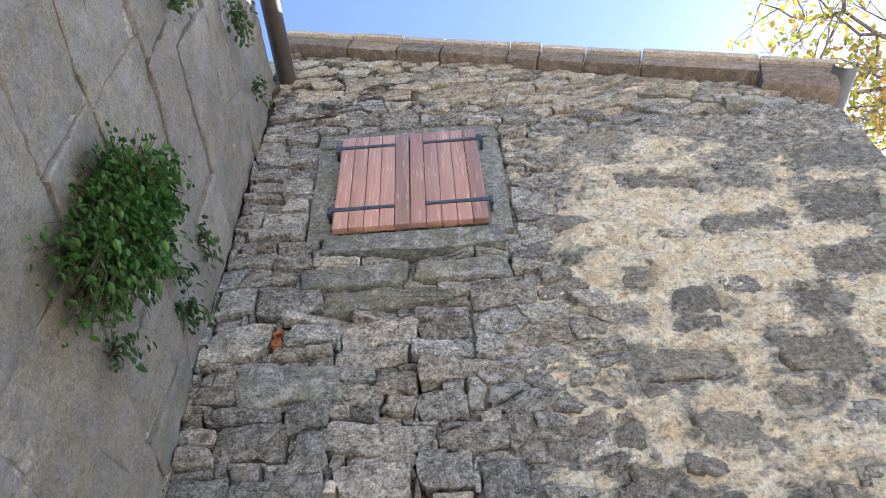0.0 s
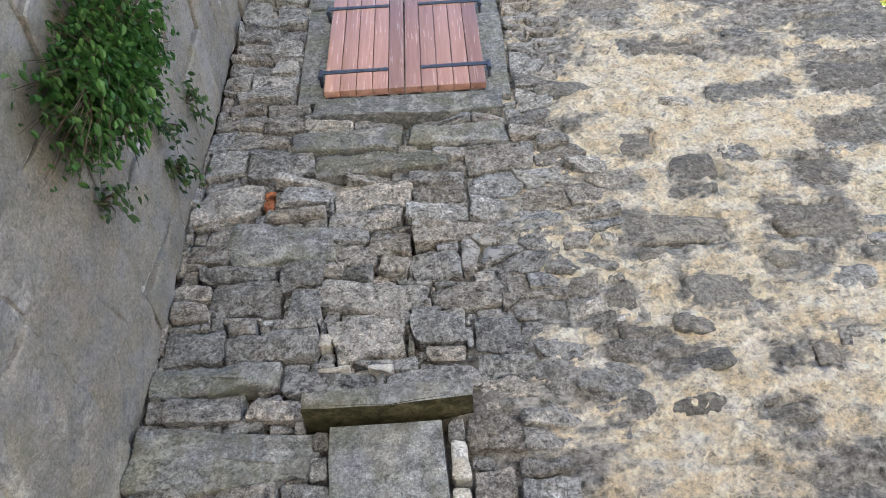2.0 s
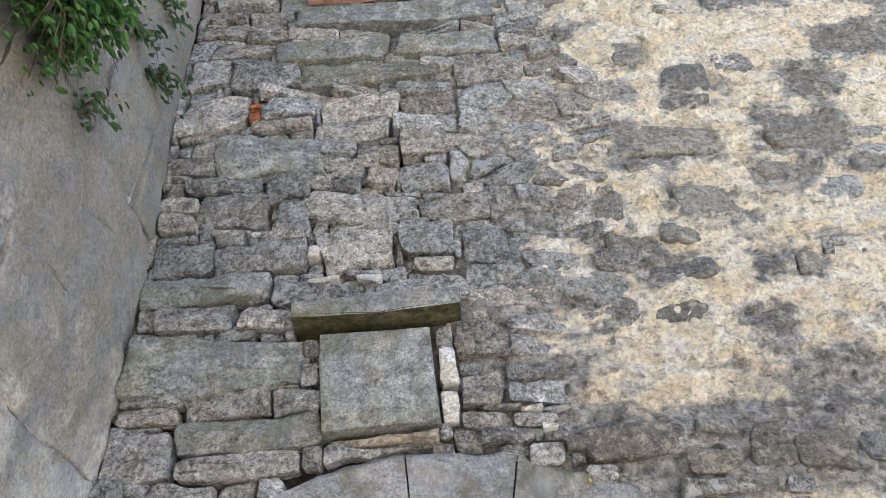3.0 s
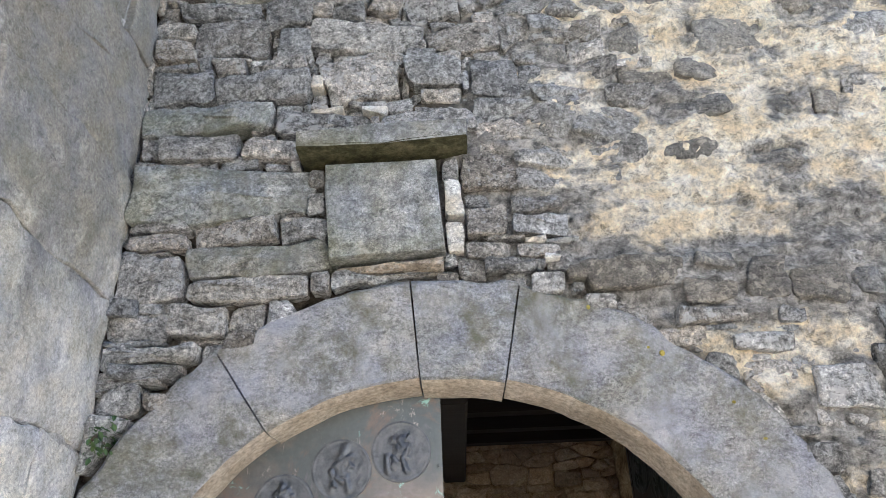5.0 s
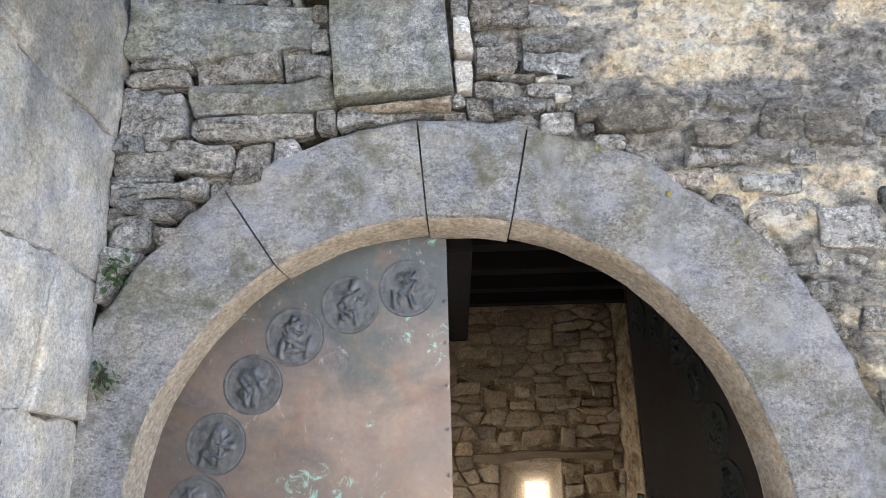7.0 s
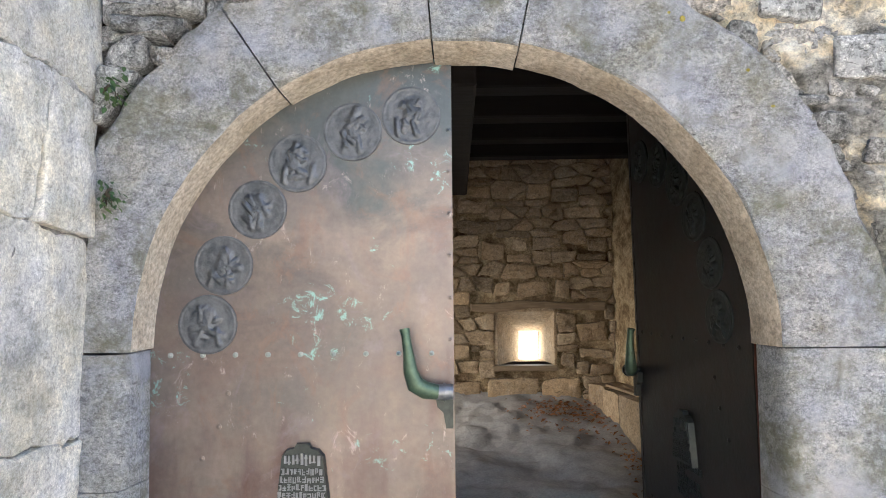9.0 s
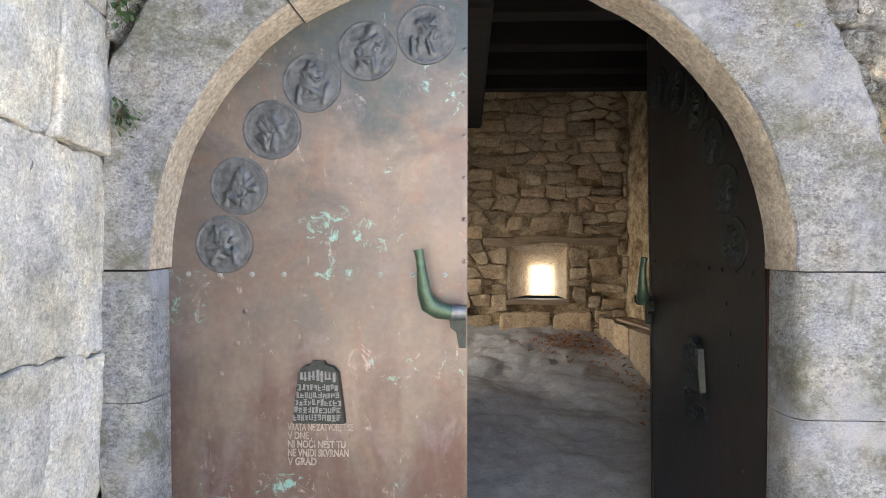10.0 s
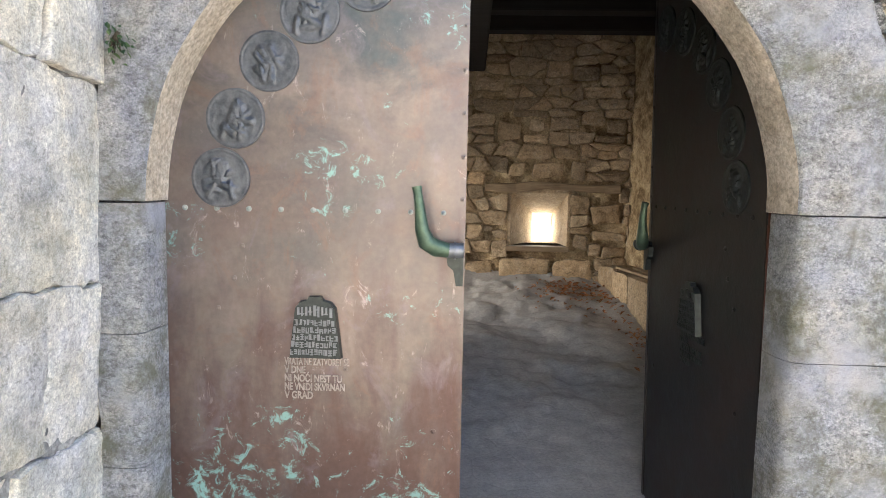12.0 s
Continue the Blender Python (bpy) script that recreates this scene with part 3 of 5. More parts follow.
def stone(bm, poly, rng, place, proud, gap=0.006, back=-0.07, rough=0.008, edge=0.007, cut=0.12, wave=0.008, tilt=0.012):
    """One rough stone with worn edges over an outline, its face proud of the wall by that much."""
    cu, cv = sum(p[0] for p in poly) / len(poly), sum(p[1] for p in poly) / len(poly)
    pts = []
    own = rng.uniform(0, 50)
    for i, a in enumerate(poly):
        b = poly[(i + 1) % len(poly)]
        long = math.hypot(b[0] - a[0], b[1] - a[1])
        if long < 0.012:
            continue
        c = min(cut, 0.014 / long) * rng.uniform(0.5, 1.6)
        k = min(wave, long * 0.12)
        steps = min(14, max(2, int(long / 0.035)))
        for q in range(steps):
            t = c + (1 - 2 * c) * q / (steps - 1)
            u, v = a[0] + (b[0] - a[0]) * t, a[1] + (b[1] - a[1]) * t
            pts.append((u + k * wavy(u, own, v, 11, 3) + rng.uniform(-k, k) * 0.35, v + k * wavy(u, own + 7, v, 11, 3) + rng.uniform(-k, k) * 0.35))
    if len(pts) < 4:
        return False
    half = min(max(abs(p[0] - cu) for p in pts), max(abs(p[1] - cv) for p in pts))
    if half < gap * 2.2:
        return False
    tu, tv = rng.uniform(-tilt, tilt) / max(half, 0.05), rng.uniform(-tilt, tilt) / max(half, 0.05)

    def ring(inset, depth, jig):
        row = []
        for u, v in pts:
            du, dv = u - cu, v - cv
            k = math.hypot(du, dv)
            f = max(0.15, 1 - inset / max(k, 1e-4))
            su, sv = cu + du * (1 - min(inset, abs(du) * 0.9) / max(abs(du), 1e-4)), cv + dv * (1 - min(inset, abs(dv) * 0.9) / max(abs(dv), 1e-4))
            su, sv = (su + cu + du * f) / 2, (sv + cv + dv * f) / 2
            row.append(bm.verts.new(place(su, sv, depth + (su - cu) * tu + (sv - cv) * tv + jig * (1.1 * wavy(su, own, sv, 9, 4) + 0.5 * wavy(su, own, sv, 34, 3)))))
        return row

    e = min(edge, half * 0.3)
    rows = [ring(gap, back, 0), ring(gap, proud - e, rough * 0.5), ring(gap + e * 0.9, proud - e * 0.2, rough * 0.8)]
    rows += [ring(gap + e + (half - e) * f, proud + rough * f * 0.6, rough) for f in ((0.25, 0.6) if half < 0.04 else (0.18, 0.38, 0.6, 0.82))]
    for r0, r1 in zip(rows, rows[1:]):
        for i in range(len(pts)):
            j = (i + 1) % len(pts)
            bm.faces.new((r0[i], r0[j], r1[j], r1[i]))
    top = bm.verts.new(place(cu, cv, proud + rough * (0.6 + 1.1 * wavy(cu, own, cv, 9, 4))))
    for i in range(len(pts)):
        bm.faces.new((rows[-1][i], rows[-1][(i + 1) % len(pts)], top))
    return True


def sheet(bm, u0, u1, v0, v1, step, place, depth, keep=lambda u, v: True):
    """A wall face of fine relief: depth(u, v) in metres towards the room."""
    nu, nv = int((u1 - u0) / step) + 1, int((v1 - v0) / step) + 1
    rows = [[bm.verts.new(place(u0 + (u1 - u0) * i / nu, v0 + (v1 - v0) * j / nv, depth(u0 + (u1 - u0) * i / nu, v0 + (v1 - v0) * j / nv))) for i in range(nu + 1)] for j in range(nv + 1)]
    for j in range(nv):
        for i in range(nu):
            if keep(u0 + (u1 - u0) * (i + 0.5) / nu, v0 + (v1 - v0) * (j + 0.5) / nv):
                bm.faces.new((rows[j][i], rows[j][i + 1], rows[j + 1][i + 1], rows[j + 1][i]))
    for v in [v for v in bm.verts if not v.link_faces]:
        bm.verts.remove(v)
    return bm


def smooth_step(a, b, x):
    t = min(1, max(0, (x - a) / (b - a)))
    return t * t * (3 - 2 * t)


def wavy(x, y, z, scale, octaves=4):
    return noise.fractal(Vector((x, y, z)) * scale, 0.6, 2.1, octaves)


# ---- ground ----
bm = bmesh.new()
ring0 = None
for r in (0.5, 2, 5, 12, 40, 150, 700, 3000):
    ring1 = [bm.verts.new((r * math.cos(k * math.tau / 32), 12 + r * math.sin(k * math.tau / 32), -0.02)) for k in range(32)]
    if ring0:
        for k in range(32):
            bm.faces.new((ring0[k], ring0[(k + 1) % 32], ring1[(k + 1) % 32], ring1[k]))
    else:
        bm.faces.new(ring1)
    ring0 = ring1
ground = tagged(part("ground", bm, EARTH), "bare gravelly earth in front of the building", "ground", kind="structure")

# ---- added wall behind the camera, out of view, to bounce sunlight onto the front ----
bm = bmesh.new()
box(bm, -14, 14, -9.6, -9.0, -0.1, 4.3)
tagged(part("wall_opposite", bm, BOUNCE_PALE), "added plain pale wall out of view that bounces sunlight onto the front", "wall", kind="structure")

# ---- front wall ----
ARCH_X, ARCH_Z, ARCH_R, ARCH_OUT = -0.022, 1.61, 0.952, 1.28
WALL_END = 2.68


def eave(x):
    return 7.45 - 0.335 * x


# stones in the plaster that it leaves bare: middle, height, width, height of each
BARE_STONES = [(1.214, 4.55, 0.251, 0.166), (1.026, 4.17, 0.423, 0.161), (1.18, 4.41, 0.196, 0.063), (1.618, 4.189, 0.351, 0.228), (1.117, 3.827, 0.286, 0.15), (0.701, 3.822, 0.132, 0.137), (0.779, 3.652, 0.214, 0.053), (0.922, 3.523, 0.249, 0.05),
               (1.405, 3.512, 0.082, 0.105), (1.25, 3.523, 0.062, 0.096), (1.188, 3.284, 0.157, 0.091), (1.746, 4.496, 0.173, 0.181), (1.48, 3.978, 0.248, 0.069), (1.815, 3.982, 0.13, 0.052), (0.45, 3.784, 0.088, 0.09), (0.992, 4.735, 0.175, 0.168),
               (1.308, 5.546, 0.378, 0.125), (2.022, 4.743, 0.308, 0.176), (2.23, 5.203, 0.367, 0.274), (1.054, 6.047, 0.347, 0.136), (1.62, 5.09, 0.4, 0.1), (2.39, 5.672, 0.525, 0.208)]



def bare(x, z):
    """Distance outside the nearest stone that the plaster leaves bare, with an uneven edge."""
    best = 1.0
    for u, v, w, h in BARE_STONES:
        du, dv = abs(x - u) - w / 2, abs(z - v) - h / 2
        if du < 0.2 and dv < 0.2:
            best = min(best, math.hypot(max(du, 0), max(dv, 0)) + min(max(du, dv), 0))
    return best if best > 0.2 else best + 0.03 * wavy(x, 8, z, 7.0) + 0.016 * wavy(x, 2, z, 28.0, 3)


def plastered(x, z):
    """How far plaster covers the stones: 0 to 1."""
    edge = 0.5 + 0.35 * wavy(x, 3.1, z, 1.1) + 0.25 * smooth_step(5.2, 4.2, z) * smooth_step(3.2, 3.9, z)
    return smooth_step(edge - 0.22, edge + 0.3, x) * smooth_step(6.35, 6.15, z + 0.12 * wavy(x, 0, z, 2)) * smooth_step(2.75, 3.0, z)


def pointed(x, z):
    """How far mortar fills the joints: it rises gradually towards the plaster."""
    return max(plastered(x, z), smooth_step(-0.25, 0.55, x + 0.3 * wavy(x, 6, z, 1.3)) * smooth_step(4.95, 4.6, z) * smooth_step(2.9, 3.2, z))


def front_depth(x, z):
    p = max(pointed(x, z) * 0.93, 0.95 * smooth_step(0.45, 0.8, x) * smooth_step(3.05, 2.95, z))
    p = max(p, 0.72 * smooth_step(6.3, 6.6, z))
    p *= smooth_step(ARCH_OUT - 0.01, ARCH_OUT + 0.03, math.hypot(x - ARCH_X, z - ARCH_Z)) if z > ARCH_Z else smooth_step(1.5, 1.56, x)
    open_stone = smooth_step(0.0, -0.03, bare(x, z)) * p
    return (-0.064 + 0.026 * wavy(x, 12, z, 13, 4)) * (1 - p) + 0.006 * p + (0.012 + 0.012 * p) * wavy(x, 0, z * 1.5, 5.0, 5) * (1 - 0.7 * open_stone) - 0.035 * open_stone + (0.004 + 0.007 * p) * wavy(x, 4, z, 28.0, 4)


def front_keep(x, z):
    if z > eave(x) - 0.02:
        return False
    if abs(x + 0.13) < 0.42 and 5.34 < z < 6.18:
        return False
    if z < ARCH_Z:
        return abs(x - ARCH_X) > 1.03
    return math.hypot(x - ARCH_X, z - ARCH_Z) > 1.03


bm = bmesh.new()
for outline in ([(-1.6, -0.1), (-1.06, -0.1), (-1.06, 2.7), (ARCH_X, 2.7), (ARCH_X, 5.3), (-1.6, 5.3)],
                [(ARCH_X, 5.3), (ARCH_X, 2.7), (1.06, 2.7), (1.06, -0.1), (WALL_END, -0.1), (WALL_END, 5.3)],
                rect(-1.075, 5.76, 1.05, 0.92), rect((WALL_END + 0.29) / 2, 5.76, WALL_END - 0.29, 0.92),
                [(-1.6, 6.22), (WALL_END, 6.22), (WALL_END, eave(WALL_END)), (-1.6, eave(-1.6))]):
    prism(bm, outline, -0.1, -0.6, on_front)
wall_front = tagged(part("wall_front", bm, JOINT), "old rubble stone wall with worn sand-coloured plaster", "wall", kind="structure")
bm = sheet(bmesh.new(), -1.2, WALL_END, 1.0, 8.0, 0.0135, on_front, front_depth, front_keep)
plaster = part("plaster", bm, PLASTER, wall_front, "crumbling sand-coloured lime plaster and earth joints", smooth=80)
# dirt that lies on the plaster round the bare stones
dirt = plaster.data.attributes.new("dirt", "FLOAT", "POINT")
dirt.data.foreach_set("value", [max(smooth_step(0.1, -0.02, bare(v.co.x, v.co.z)), 0.9 * smooth_step(3.02, 2.94, v.co.z) * smooth_step(2.6, 2.75, v.co.z)) for v in plaster.data.vertices])

# ---- left wall, roofs, side ----
bm = bmesh.new()
box(bm, -1.9, -1.21, -6, 0.2, -0.1, 7.2)
wall_left = tagged(part("wall_left", bm, JOINT), "tall wall of smooth grey stone blocks", "wall", kind="structure")
bm = sheet(bmesh.new(), -6, 0.02, -0.05, 7.2, 0.03, on_left, lambda u, v: -0.004 + 0.01 * wavy(u, 7, v, 6.0, 4))
part("joint_mortar", bm, BLOCK_JOINT, wall_left, "pale joint mortar", smooth=80)
bm = bmesh.new()
box(bm, WALL_END - 0.5, WALL_END, 0.602, 5.2, -0.1, eave(WALL_END))
tagged(part("wall_right", bm, JOINT), "side wall of the stone building", "wall", kind="structure")

# ---- the room behind the door ----
bm = bmesh.new()
NICHE = (0.31, 0.80, 1.12, 1.58)
for b0 in ((-2.6, NICHE[0], -0.1, 3.4), (NICHE[1], 2.0, -0.1, 3.4), (NICHE[0], NICHE[1], -0.1, NICHE[2]), (NICHE[0], NICHE[1], NICHE[3], 3.4)):
    box(bm, b0[0], b0[1], 4.06, 4.5, b0[2], b0[3])
box(bm, NICHE[0] - 0.1, 0.54, 4.501, 4.62, 1.0, 1.7), box(bm, 0.73, NICHE[1] + 0.1, 4.501, 4.62, 1.0, 1.7)
box(bm, 0.54, 0.73, 4.501, 4.62, 1.0, 1.11), box(bm, 0.54, 0.73, 4.501, 4.62, 1.38, 1.7)
wall_back = tagged(part("wall_back", bm, INNER_MORTAR), "rough ochre rubble wall at the back of the room", "wall", kind="structure")


def niche_keep(x, z):
    return not (NICHE[0] < x < NICHE[1] and NICHE[2] < z < NICHE[3])


bm = sheet(bmesh.new(), -1.2, 1.4, 0.7, 3.4, 0.03, on_back, lambda u, v: -0.036 + 0.022 * wavy(u, 2, v, 8, 5), niche_keep)
part("mortar", bm, INNER_MORTAR, wall_back, smooth=80)
bm = sheet(bmesh.new(), 0.6, 4.05, 0.4, 3.4, 0.04, on_right_inner, lambda u, v: 0.03 * wavy(4, u, v, 3.5, 5))
wall_inner = tagged(part("wall_inner_right", bm, INNER_MORTAR, smooth=80), "rough ochre plastered wall inside the room", "wall", kind="structure")
bm = bmesh.new()
prism(bm, [(1.37, 4.5), (1.37, 4.0), (1.93, 0.602), (2.178, 0.602), (2.178, 4.5)], -0.1, 3.4, lambda u, v, d: (u, v, d))
part("core", bm, INNER_MORTAR, wall_inner)
bm = bmesh.new()
for b0 in ((0.602, 2.6, -0.1, 3.4), (3.4, 4.5, -0.1, 3.4), (2.6, 3.4, -0.1, 0.95), (2.6, 3.4, 1.85, 3.4)):
    box(bm, -2.6, -2.1, b0[0], b0[1], b0[2], b0[3])
tagged(part("wall_inner_left", bm, INNER_MORTAR), "rough ochre wall with a window opening inside the room", "wall", kind="structure")


def room_floor(x, y):
    base = 0.84 - 0.215 * (4.0 - y)
    ledge = 0.014 * math.floor(3.2 * (wavy(x, y * 1.5, 4, 1.6, 3) + 1)) * smooth_step(1.0, 2.2, y)
    return base + 0.006 * wavy(x * 0.8, y * 1.4, 0, 4.0, 5) + ledge - 0.02


bm = sheet(bmesh.new(), -2.1, 1.95, 0.0, 4.1, 0.024, lambda u, v, d: (u, v, d), room_floor)
floor = tagged(part("floor", bm, ROCK_FLOOR, smooth=80), "worn uneven damp rock floor", "floor", kind="structure")
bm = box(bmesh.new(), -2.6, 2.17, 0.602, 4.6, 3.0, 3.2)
tagged(part("ceiling", bm, SHADED_WOOD), "wooden ceiling coloured near black for the shade", "ceiling", kind="structure")

# ---- arch and jambs of dressed stone ----
door_surround = tagged(empty("door_surround", (ARCH_X, 0, 0.0)), "round arch of dressed grey stone blocks round the doorway", "stone arch", kind="structure")


def child(ob, parent):
    """Put under a parent and keep its place in the world."""
    ob.parent = parent
    ob.matrix_parent_inverse = Matrix.Translation(-parent.location)
    return ob


def voussoir(rng, a0, a1, r0, r1, cut_x=None):
    """One arch stone between two angles, with a worn inner edge."""
    bm = bmesh.new()
    n = max(5, int(abs(a1 - a0) / 2))
    g = 0.14
    rows = []
    for k in range(n + 1):
        a = radians(a0 + g + (a1 - a0 - 2 * g) * k / n)
        c, s = math.cos(a), math.sin(a)
        wob = 0.006 * wavy(c * 3, 0, s * 3, 2.5) + 0.012 * wavy(c, 5, s, 6)
        ro = r1 + 0.03 * wavy(c * 2, 9, s * 2, 2.0)
        left = max(0.0, -c)
        ri = r0 + wob * 0.3 + 0.03 * left
        lip = 1 - 0.95 * left
        profile = [(ri - 0.026 * lip, -0.16), (ri - 0.022 * lip + wob * lip, -0.10), (ri - 0.01 * lip - wob * lip, -0.035), (ri + 0.001, -0.006), (ri + 0.008, 0.002 + wob * 0.4),
                   ((ri + ro) / 2, 0.006 + wob), (ro - 0.02, 0.004 - wob), (ro - 0.005, -0.01), (ro, -0.12)]
        row = []
        for r, d in profile:
            x = ARCH_X + r * c
            row.append(bm.verts.new((max(x, left_x(ARCH_Z + r * s) + 0.002), -d, ARCH_Z + r * s)))
        rows.append(row)
    for p, q in zip(rows, rows[1:]):
        for i in range(len(p) - 1):
            bm.faces.new((p[i], p[i + 1], q[i + 1], q[i])).material_index = 1 if i < 3 else 0
    bm.faces.new(rows[0]), bm.faces.new(rows[-1][::-1])
    return bm


rng = random.Random(5)
for a0, a1, drop in ((0.2, 78.2, 0.0), (78.2, 94.4, 0.012), (94.4, 124.2, 0.004), (124.2, 179.8, -0.004)):
    ob = child(part("voussoir", voussoir(rng, a0, a1, ARCH_R - drop, ARCH_OUT), DRESSED, smooth=30), door_surround)
    ob.data.materials.append(SOFFIT_MORTAR)


def jamb_block(x0, x1, z0, z1, inner):
    """A jamb block with a worn, rounded edge towards the opening, on the side inner (-1 or 1)."""
    g = 0.0015
    a, b = (x0, x1) if inner > 0 else (x1, x0)
    k = inner
    round_edge = [(b - 0.055 * k, -0.008), (b - 0.032 * k, -0.004), (b - 0.014 * k, 0.008), (b - 0.004 * k, 0.028), (b - 0.001 * k, 0.06)]
    outline = [(a, 0.16), (a, -0.006), ((a + b) / 2, -0.008), *round_edge, (b + 0.002 * k, 0.1), (b + 0.004 * k, 0.16)]
    bm = bmesh.new()
    n = max(3, int((z1 - z0) / 0.045))
    rows = []
    for i in range(n + 1):
        z = z0 + g + (z1 - z0 - 2 * g) * i / n
        end = 0.004 if i in (0, n) else 0.0
        row = []
        for x, y in outline:
            front = 1 if y < 0.1 else 0
            row.append(bm.verts.new((x + front * (0.01 * wavy(x, y, z, 6, 5) - end * k * (abs(x - b) < 0.06)), y + front * (0.007 * wavy(x, 3, z, 7, 5) + end), z)))
        rows.append(row)
    for p, q in zip(rows, rows[1:]):
        for i in range(len(p)):
            j = (i + 1) % len(p)
            bm.faces.new((p[i], p[j], q[j], q[i]))
    bm.faces.new(rows[0]), bm.faces.new(rows[-1][::-1])
    return bm


for z0, z1 in ((-0.05, 0.775), (0.775, 1.205), (1.205, 1.611)):
    child(part("jamb_block", jamb_block(-1.17, -1.02, z0, z1, 1), DRESSED, smooth=50), door_surround)
for z0, z1, w in ((-0.05, 0.3, 1.5), (0.3, 0.72, 1.42), (0.72, 1.175, 1.55), (1.175, 1.6135, 1.48)):
    child(part("jamb_block", jamb_block(0.922, w, z0, z1, -1), DRESSED, smooth=50), door_surround)
bm = bmesh.new()
box(bm, -1.04, 1.0, 0.0, 0.62, -0.1, 0.035, 0.01)
child(part("threshold", bm, DRESSED), door_surround)

# ---- door leaves ----
LEAF_W, LEAF_FRONT = 0.99, 0.162


def leaf_outline(w, top_r=1.008):
    """Outline of the leaf from its hinge (0) to its free edge (w), with the quarter arch at the top."""
    pts = [(0.0, 0.06), (w, 0.06)]
    for k in range(0, 25):
        a = radians(88 + (180 - 88) * k / 24)
        u = top_r * math.cos(a) + top_r
        z = ARCH_Z + top_r * math.sin(a)
        if u <= w:
            pts.append((u, z))
    return [pts[0], pts[1], (w, ARCH_Z + math.sqrt(top_r ** 2 - (top_r - w) ** 2))] + [p for p in pts[2:] if p[0] < w - 0.01]


def medallion(rng):
    """A round relief with a raised rim and an abstract modelled field; faces -y, centre at the origin."""
    bm = bmesh.new()
    R, rings, seg = 0.095, 34, 84
    lumps = [(rng.uniform(-0.03, 0.03), rng.uniform(-0.045, 0.05), rng.uniform(0.007, 0.02), rng.uniform(0, 3.1), rng.uniform(1.6, 4.0)) for _ in range(13)]
    lumps += [(rng.uniform(-0.012, 0.012), 0.012, 0.034, 1.4 + rng.uniform(-0.4, 0.4), 1.9), (rng.uniform(-0.05, -0.02), -0.04, 0.013, rng.uniform(0.9, 1.8), 4.0), (rng.uniform(0.01, 0.05), -0.04, 0.013, rng.uniform(1.3, 2.2), 4.0)]
    heights = [rng.uniform(0.45, 1.0) for _ in lumps]

    def h(x, z):
        r = math.hypot(x, z)
        y = 0.006 + 0.0012 * math.exp(-((r - 0.0885) / 0.003) ** 2)
        top = 0
        for (lx, lz, s, a, k), tall in zip(lumps, heights):
            dx, dz = x - lx, z - lz
            p, q = dx * math.cos(a) + dz * math.sin(a), -dx * math.sin(a) + dz * math.cos(a)
            top = max(top, tall * math.exp(-((p / (s * k * 0.6)) ** 6 + (q / (s * 0.6)) ** 4)))
        return y + 0.01 * top * (r < 0.084) + 0.0012 * wavy(x, 1, z, 60)

    centre = bm.verts.new((0, -h(0, 0), 0))
    last = None
    for i in range(1, rings + 1):
        r = R * i / rings
        row = [bm.verts.new((r * math.cos(k * math.tau / seg), -h(r * math.cos(k * math.tau / seg), r * math.sin(k * math.tau / seg)), r * math.sin(k * math.tau / seg))) for k in range(seg)]
        for k in range(seg):
            if last:
                bm.faces.new((last[k], last[(k + 1) % seg], row[(k + 1) % seg], row[k]))
            else:
                bm.faces.new((centre, row[k], row[(k + 1) % seg]))
        last = row
    rim = [bm.verts.new((v.co.x * 1.01, 0.002, v.co.z * 1.01)) for v in last]
    for k in range(seg):
        bm.faces.new((last[k], last[(k + 1) % seg], rim[(k + 1) % seg], rim[k]))
    return bm


def raised_text(words, size, mat, name="lettering"):
    c = bpy.data.curves.new(name, "FONT")
    c.offset = 0.0008
    c.body, c.size, c.extrude, c.align_x, c.align_y = words, size, 0.002, "CENTER", "CENTER"
    ob = new(name, c)
    dg = bpy.context.evaluated_depsgraph_get()
    me = bpy.data.meshes.new_from_object(ob.evaluated_get(dg))
    bpy.data.objects.remove(ob)
    me.materials.clear()
    me.materials.append(mat)
    return new(name, me)


MEDALS = ((-0.83, 1.69), (-0.78, 1.88), (-0.67, 2.06), (-0.54, 2.21), (-0.36, 2.31), (-0.17, 2.36))


